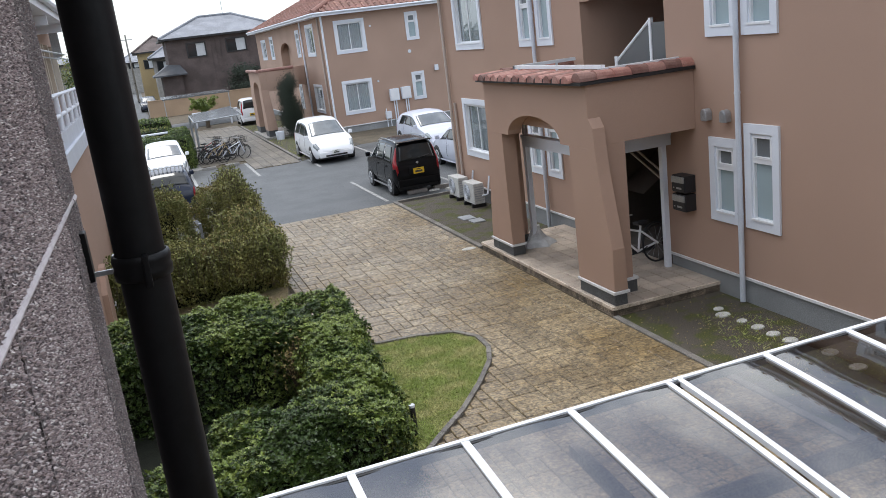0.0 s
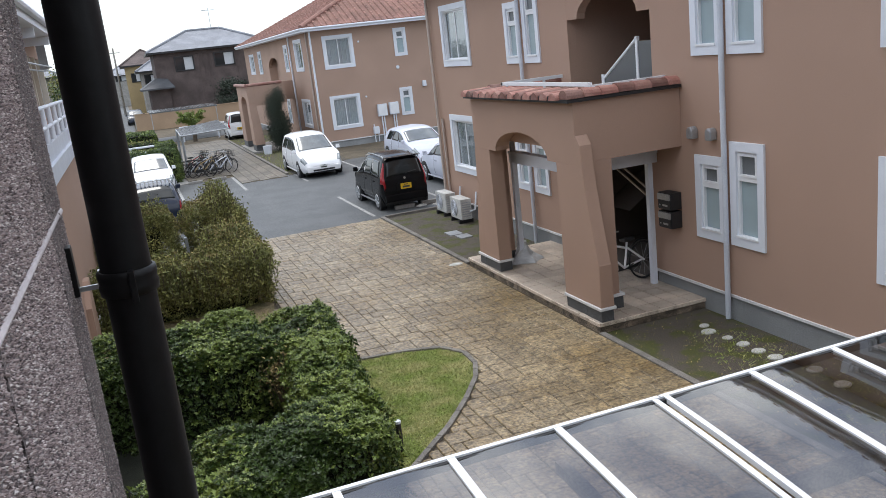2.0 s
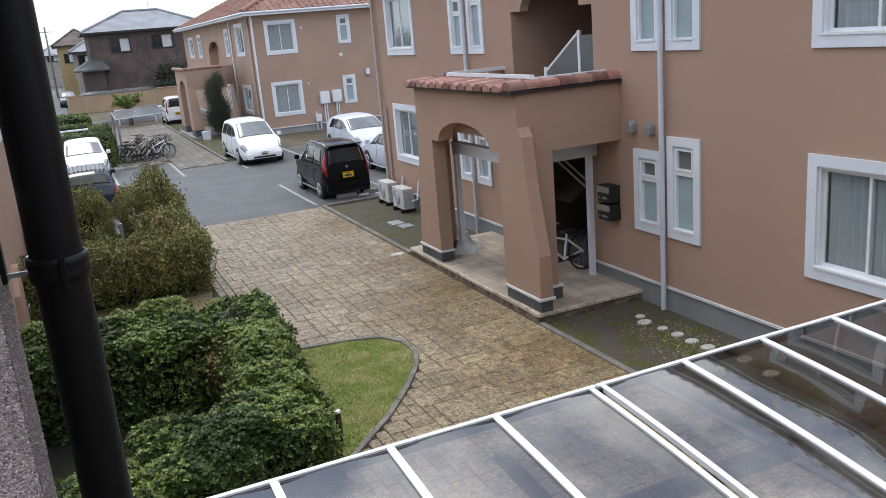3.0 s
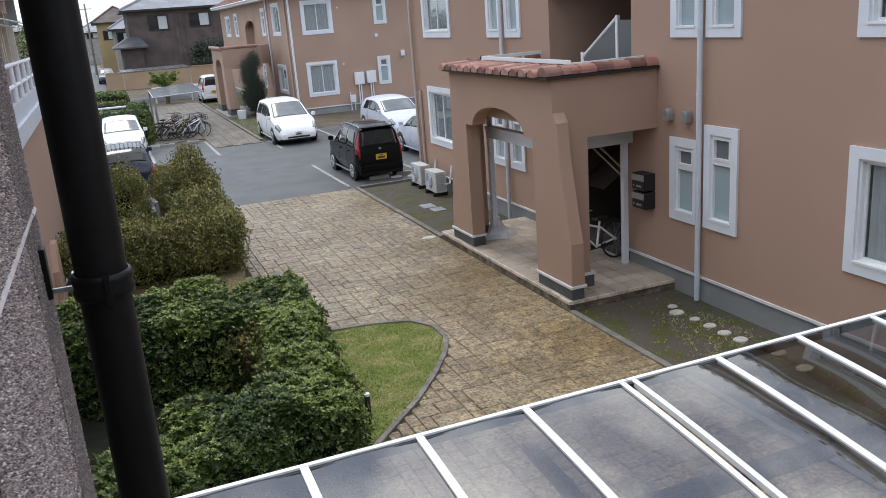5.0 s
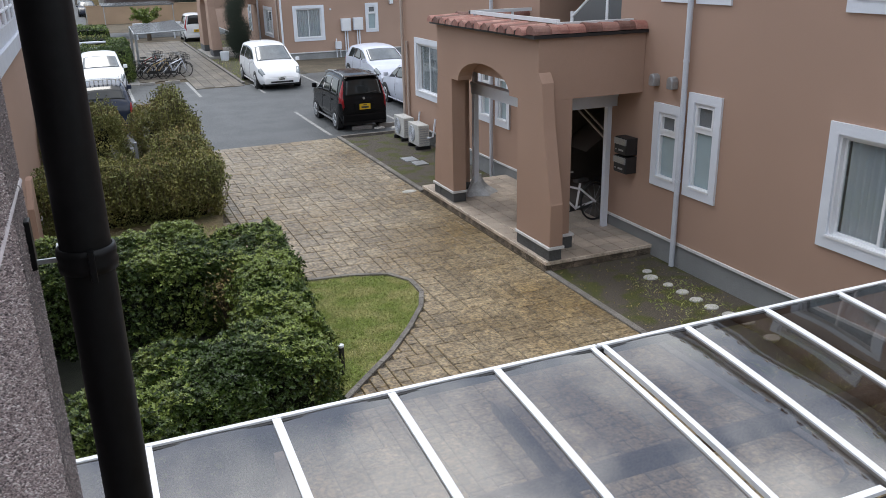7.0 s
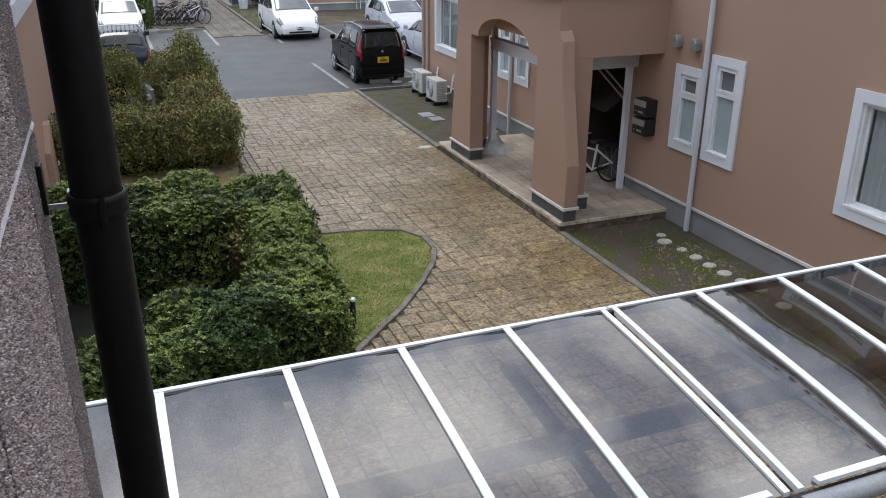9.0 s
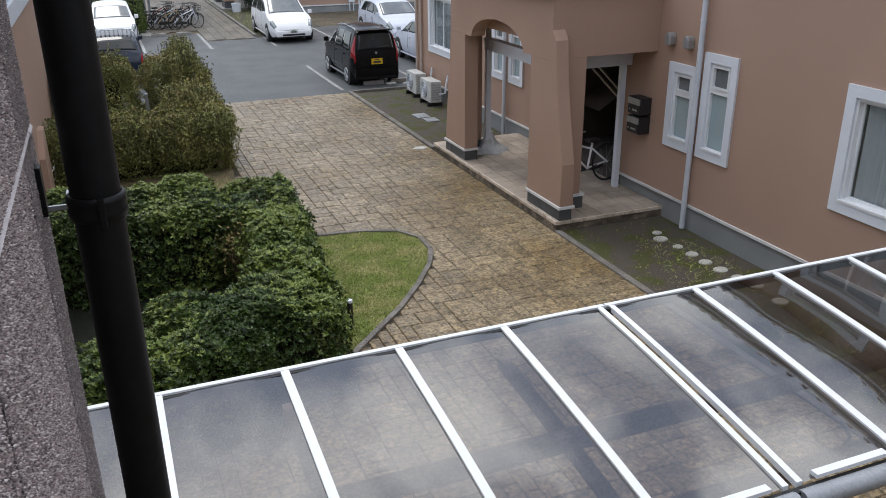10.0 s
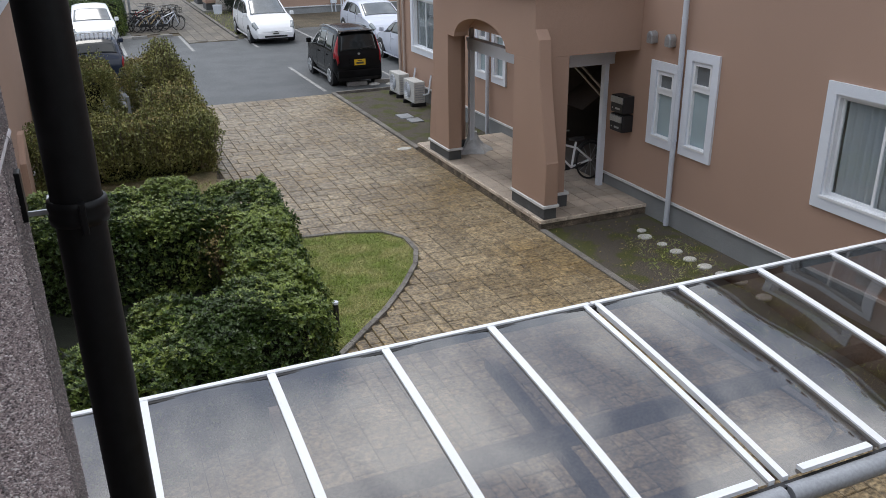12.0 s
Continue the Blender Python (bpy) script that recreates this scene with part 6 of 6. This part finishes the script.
part("television_aerial", tubes([[(10.6, 96, 8.6), (10.6, 96, 10.9)], [(9.9, 96, 10.7), (11.2, 96, 10.7)], [(10.0, 95.7, 10.7), (10.0, 96.4, 10.7)]], 0.03, 5), STEEL, grey)
house("ochre rendered house with a shallow roof", 1.6, 6.5, 122.0, 132.0, 6.4, 2.0, YELLOW_WALL, BROWN_BOARD, [(2.2, 3.4, 4.2, 5.4)])
house("grey house along the lane", 3.2, 9.0, 110.0, 118.0, 5.4, 2.0, CONCRETE, GREY_ROOF, [(3.5, 5.0, 3.8, 5.0)])
house("pale house far along the lane", -1.5, 4.5, 170.0, 182.0, 5.6, 2.0, CONCRETE, GREY_ROOF, [(0.0, 2.0, 4.5, 5.8)])
house("pale house far along the lane", -16, -6, 120.0, 134.0, 6.0, 2.2, CONCRETE, GREY_ROOF, [(-12.0, -10.0, 3.8, 5.0)])
for i, (x, y, h) in enumerate(((-1.6, 118.0, 9.5), (-2.2, 150.0, 9.0), (0.6, 128.0, 9.0))):
    pole = thing("utility_pole", "thin grey concrete utility pole", "pole")
    part("shaft", tube(bmesh.new(), [(x, y, 0), (x, y, h)], [0.16, 0.10], 8), CONCRETE, pole)
    part("cross_arm", boxes((x - 0.8, x + 0.8, y - 0.05, y + 0.05, h - 0.7, h - 0.6)), STEEL, pole)
far_wood = thing("far_trees", "distant low tree line", "trees", kind="stuff")
rng = np.random.default_rng(77)
spots = np.stack([rng.uniform(-120, 160, 9000), rng.uniform(215, 240, 9000), rng.uniform(0, 1, 9000)], 1)
spots[:, 2] *= 4.0 + 2.5 * np.sin(spots[:, 0] * 0.21) + 1.5 * np.sin(spots[:, 0] * 0.57)
leaf_mesh("crowns", spots, rng.normal(size=spots.shape), 1.3, rng, LEAF, far_wood)


# ---- small things on the ground ----
def kerb_stones(label, line, h, w):
    k = thing("kerb", label, "kerb", kind="structure")
    pts = [Vector((*p, 0)) for p in line]
    for a, b in zip(pts, pts[1:]):
        n = max(1, round((b - a).length / 0.6))
        for i in range(n):
            p, q = a.lerp(b, i / n), a.lerp(b, (i + 1) / n)
            d = q - p
            L = d.length - 0.006
            ob = part("kerb_stone", boxes((-w / 2, w / 2, -L / 2, L / 2, -0.1, h), bevel=0.01), KERB, k)
            ob.matrix_basis = Matrix.Translation((p + q) / 2) @ Matrix.Rotation(math.atan2(-d.x, d.y), 4, "Z")
    return k


fine = []
for i, (a, b) in enumerate(zip(KERB_LINE, KERB_LINE[1:])):
    fine += [a, ((a[0] + b[0]) / 2, (a[1] + b[1]) / 2)]
kerb_stones("low curved concrete kerb round the lawn", [*fine, KERB_LINE[-1]], 0.055, 0.072)
kerb_stones("low concrete kerb beside the paved drive", [(7.06, 3.0), (7.06, 14.70)], 0.035, 0.1)
kerb_stones("low concrete kerb beside the paved drive", [(7.06, 19.99), (7.06, 26.4)], 0.06, 0.11)
kerb_stones("low concrete kerb along the car park", [(7.15, 26.42), (8.95, 26.42)], 0.06, 0.1)
kerb_stones("low concrete kerb along the walkway", [(6.68, 39.0), (6.68, 60.0)], 0.08, 0.12)

for x, y, r in ((8.46, 14.05, 0.085), (8.35, 13.81, 0.125), (8.4, 13.45, 0.085), (8.41, 13.13, 0.105), (8.4, 12.81, 0.11), (8.42, 12.51, 0.115), (8.46, 12.2, 0.11), (8.52, 11.92, 0.12), (8.45, 11.4, 0.12)):
    bm = bmesh.new()
    loft(bm, [[(x + q * math.cos(a) * 1.15, y + q * math.sin(a), z) for a in [6.2832 * i / 18 for i in range(18)]] for q, z in ((r * 0.8, -0.02), (r * 0.8, 0.012), (r * 0.8 - 0.012, 0.022))])
    solid("stepping_stone", bm, STEPSTONE, "pale round stepping stone in moss", "stone", group="stepping stones", smooth=False)
for x0, x1, y0, y1 in ((7.72, 8.05, 22.75, 23.2), (7.8, 8.12, 22.28, 22.68)):
    solid("manhole_cover", boxes((x0, x1, y0, y1, -0.02, 0.025), bevel=0.006), STEEL, "small grey manhole cover in moss", "manhole cover")
for x, y in ((8.55, 27.25), (9.0, 27.05), (6.8, 20.13)):
    solid("flat_stone", loft(bmesh.new(), [[(x + q * math.cos(a) * 1.6, y + q * math.sin(a), z) for a in [6.2832 * i / 12 for i in range(12)]] for q, z in ((0.11, -0.01), (0.10, 0.03), (0.06, 0.045))]), STEPSTONE, "small pale flat stone", "stone")
for x0, x1, y0, y1 in ((6.93, 7.03, 26.9, 31.3), (4.55, 4.66, 36.3, 40.9), (6.9, 7.0, 36.1, 40.9), (9.4, 9.5, 27.0, 31.5), (9.4, 9.5, 36.2, 40.9), (2.2, 2.3, 36.3, 40.9)):
    solid("parking_line", boxes((x0, x1, y0, y1, -0.01, 0.004)), PAINT_LINE, "worn white parking line", "road marking", "structure")
for x, y in ((3.05, 40.75), (4.05, 40.75), (8.05, 27.35), (8.9, 27.4), (10.9, 40.7), (11.9, 40.7)):
    solid("wheel_stop", boxes((x - 0.3, x + 0.3, y - 0.07, y + 0.07, -0.01, 0.11), bevel=0.02), CONCRETE, "low concrete wheel stop", "wheel stop", group="wheel stops")
stub = solid("garden_post", tube(bmesh.new(), [(3.16, 12.78, 0), (3.16, 12.78, 0.38)], 0.035, 12), BLACK, "short black garden light post", "post", smooth=True)
part("cap", tube(bmesh.new(), [(3.16, 12.78, 0.38), (3.16, 12.78, 0.41)], 0.037, 12), WHITE, stub, "white cap")
solid("garden_gate_post", boxes((1.55, 1.61, 22.6, 22.66, 0, 1.15)), STEEL, "thin grey gate post in the hedge", "post")
solid("white_stone", loft(bmesh.new(), [[(2.95 + q * math.cos(a), 19.0 + q * 1.8 * math.sin(a), z) for a in [6.2832 * i / 12 for i in range(12)]] for q, z in ((0.09, -0.01), (0.08, 0.08), (0.03, 0.12))]), STEPSTONE, "pale stone at the edge of the drive", "stone")


def outdoor_unit(x, y):
    u = thing("outdoor_unit", "white air-conditioner outdoor unit on plastic feet", "air conditioner", (x, y, 0), group="outdoor units")
    part("casing", boxes((-0.15, 0.15, -0.38, 0.38, 0.1, 0.64), bevel=0.02), UNIT_CASE, u)
    part("fan_guard", tube(bmesh.new(), [(-0.151, 0.08, 0.38), (-0.165, 0.08, 0.38)], 0.21, 24), ALU_GREY, u)
    for k in range(5):
        part("fan_ring", tube(bmesh.new(), [(-0.17, 0.08 + q * math.cos(a), 0.38 + q * math.sin(a)) for q in (0.045 + 0.04 * k,) for a in [6.2832 * i / 20 for i in range(21)]], 0.005, 4, False), WHITE, u)
    part("side_grille", boxes(*[(-0.12, 0.12, -0.386, -0.381, 0.18 + 0.06 * k, 0.2 + 0.06 * k) for k in range(7)]), ALU_GREY, u)
    for a in (-0.28, 0.28):
        part("foot", boxes((-0.2, 0.2, a - 0.04, a + 0.04, 0.0, 0.1), bevel=0.01), BLACK, u)
    part("hose", tubes([[(0.1, -0.38, 0.3), (0.2, -0.5, 0.35), (0.3, -0.45, 0.8)]], 0.025), WHITE, u)


outdoor_unit(8.66, 25.4)
outdoor_unit(8.62, 24.2)
part("pipe_cover", tubes([[(8.95, 25.75, 0.3), (8.95, 25.75, 2.6)]], 0.035), PVC_BEIGE, main)
solid("bucket", loft(bmesh.new(), [[(7.4 + q * math.cos(a), 48.3 + q * math.sin(a), z) for a in [6.2832 * i / 14 for i in range(14)]] for q, z in ((0.2, 0), (0.24, 0.45))]), WHITE, "white tub beside the far porch", "tub")


# ---- stamped paving, piece by piece ----
DRIVE = [(0.3, 4.0), (7.035, 4.0), (7.035, 26.38), (3.45, 26.38), (3.02, 21.0), (2.85, 19.4), (2.95, 17.0), (2.95, 16.1), *KERB_LINE[::-1][1:], (0.3, 11.3)]
drive = thing("paved_drive", "drive of worn ochre-brown stamped stone paving", "paving", kind="structure")
part("bed", flat(DRIVE, -0.2, 0.012), JOINT, drive)
U = 0.15
rng = random.Random(5)
taken = set()
stones = []
for j in range(150):
    for i in range(45):
        if (i, j) in taken:
            continue
        shapes = [(2, 2), (2, 1), (1, 2), (3, 2), (2, 3), (2, 3), (2, 2), (3, 2), (2, 2), (3, 3)]
        rng.shuffle(shapes)
        for a, b in shapes + [(1, 1)]:
            cells = [(i + p, j + q) for p in range(a) for q in range(b)]
            if any(c in taken or c[0] >= 45 for c in cells):
                continue
            x1, y1 = 7.0 - i * U, 26.38 - j * U
            x0, y0 = x1 - a * U, y1 - b * U
            ok = all(inside(DRIVE, x, y) for x in (x0 + 0.06, x1 - 0.06) for y in (y0 + 0.06, y1 - 0.06))
            if ok or (a, b) == (1, 1):
                taken.update(cells)
                if ok or inside(DRIVE, (x0 + x1) / 2, (y0 + y1) / 2):
                    stones.append(((x0 + x1) / 2, (y0 + y1) / 2, a * U, b * U))
                break


def stone_sections(cx, cy, w, d, z, g=0.0045):
    out = []
    for inset, h in ((g, -0.02), (g, 0.004), (g + 0.009, 0.013)):
        out.append([(cx - w / 2 + inset, cy - d / 2 + inset, z + h), (cx + w / 2 - inset, cy - d / 2 + inset, z + h), (cx + w / 2 - inset, cy + d / 2 - inset, z + h), (cx - w / 2 + inset, cy + d / 2 - inset, z + h)])
    return out


near = [s for s in stones if 11.6 < s[1] < 17.2 and s[0] > 3.6]
near = near[-300:] if len(near) > 300 else near
chosen = set(near)
meshes = {}
for x, y, w, d in near:
    key = (round(w / U), round(d / U))
    if key not in meshes:
        meshes[key] = mesh_of("stone", loft(bmesh.new(), stone_sections(0, 0, w, d, 0)), STONE)
    ob = new("stone", meshes[key])
    ob.parent = drive
    ob.matrix_basis = pose(x, y, 0.012 + rng.uniform(-0.002, 0.003), rng.uniform(-0.35, 0.35), rng.uniform(-0.35, 0.35), 0)
vs, fs = [], []
for s in stones:
    if s in chosen:
        continue
    secs = stone_sections(*s, 0.012 + rng.uniform(-0.002, 0.003))
    k = len(vs)
    vs += [p for q in secs for p in q]
    for r in (0, 4):
        fs += [(k + r + i, k + r + (i + 1) % 4, k + r + 4 + (i + 1) % 4, k + r + 4 + i) for i in range(4)]
    fs.append((k + 8, k + 9, k + 10, k + 11))
me = bpy.data.meshes.new("far_stones")
me.from_pydata(vs, [], fs)
me.materials.append(STONE_REST)
rest = new("far_stones", me)
rest.parent = drive
rest["kind"] = "stuff"
walkway = thing("paved_walkway", "paved walkway of brown stamped stone", "paving", kind="structure")
part("bed", flat([(4.7, 38.4), (6.6, 38.4), (6.6, 62), (2.9, 62), (2.9, 41.8), (4.7, 41.8)], -0.2, 0.012), JOINT, walkway)
vs, fs = [], []
for i in range(-5, 5):
    for j in range(58):
        if i < 0 and j < 8:
            continue
        secs = stone_sections(4.89 + 0.38 * i, 38.6 + 0.4 * j + 0.2 * (i % 2), 0.38, 0.4, 0.012)
        k = len(vs)
        vs += [p for q in secs for p in q]
        for r in (0, 4):
            fs += [(k + r + a, k + r + (a + 1) % 4, k + r + 4 + (a + 1) % 4, k + r + 4 + a) for a in range(4)]
        fs.append((k + 8, k + 9, k + 10, k + 11))
me = bpy.data.meshes.new("walkway_stones")
me.from_pydata(vs, [], fs)
me.materials.append(WALK)
wr = new("walkway_stones", me)
wr.parent = walkway
wr["kind"] = "stuff"
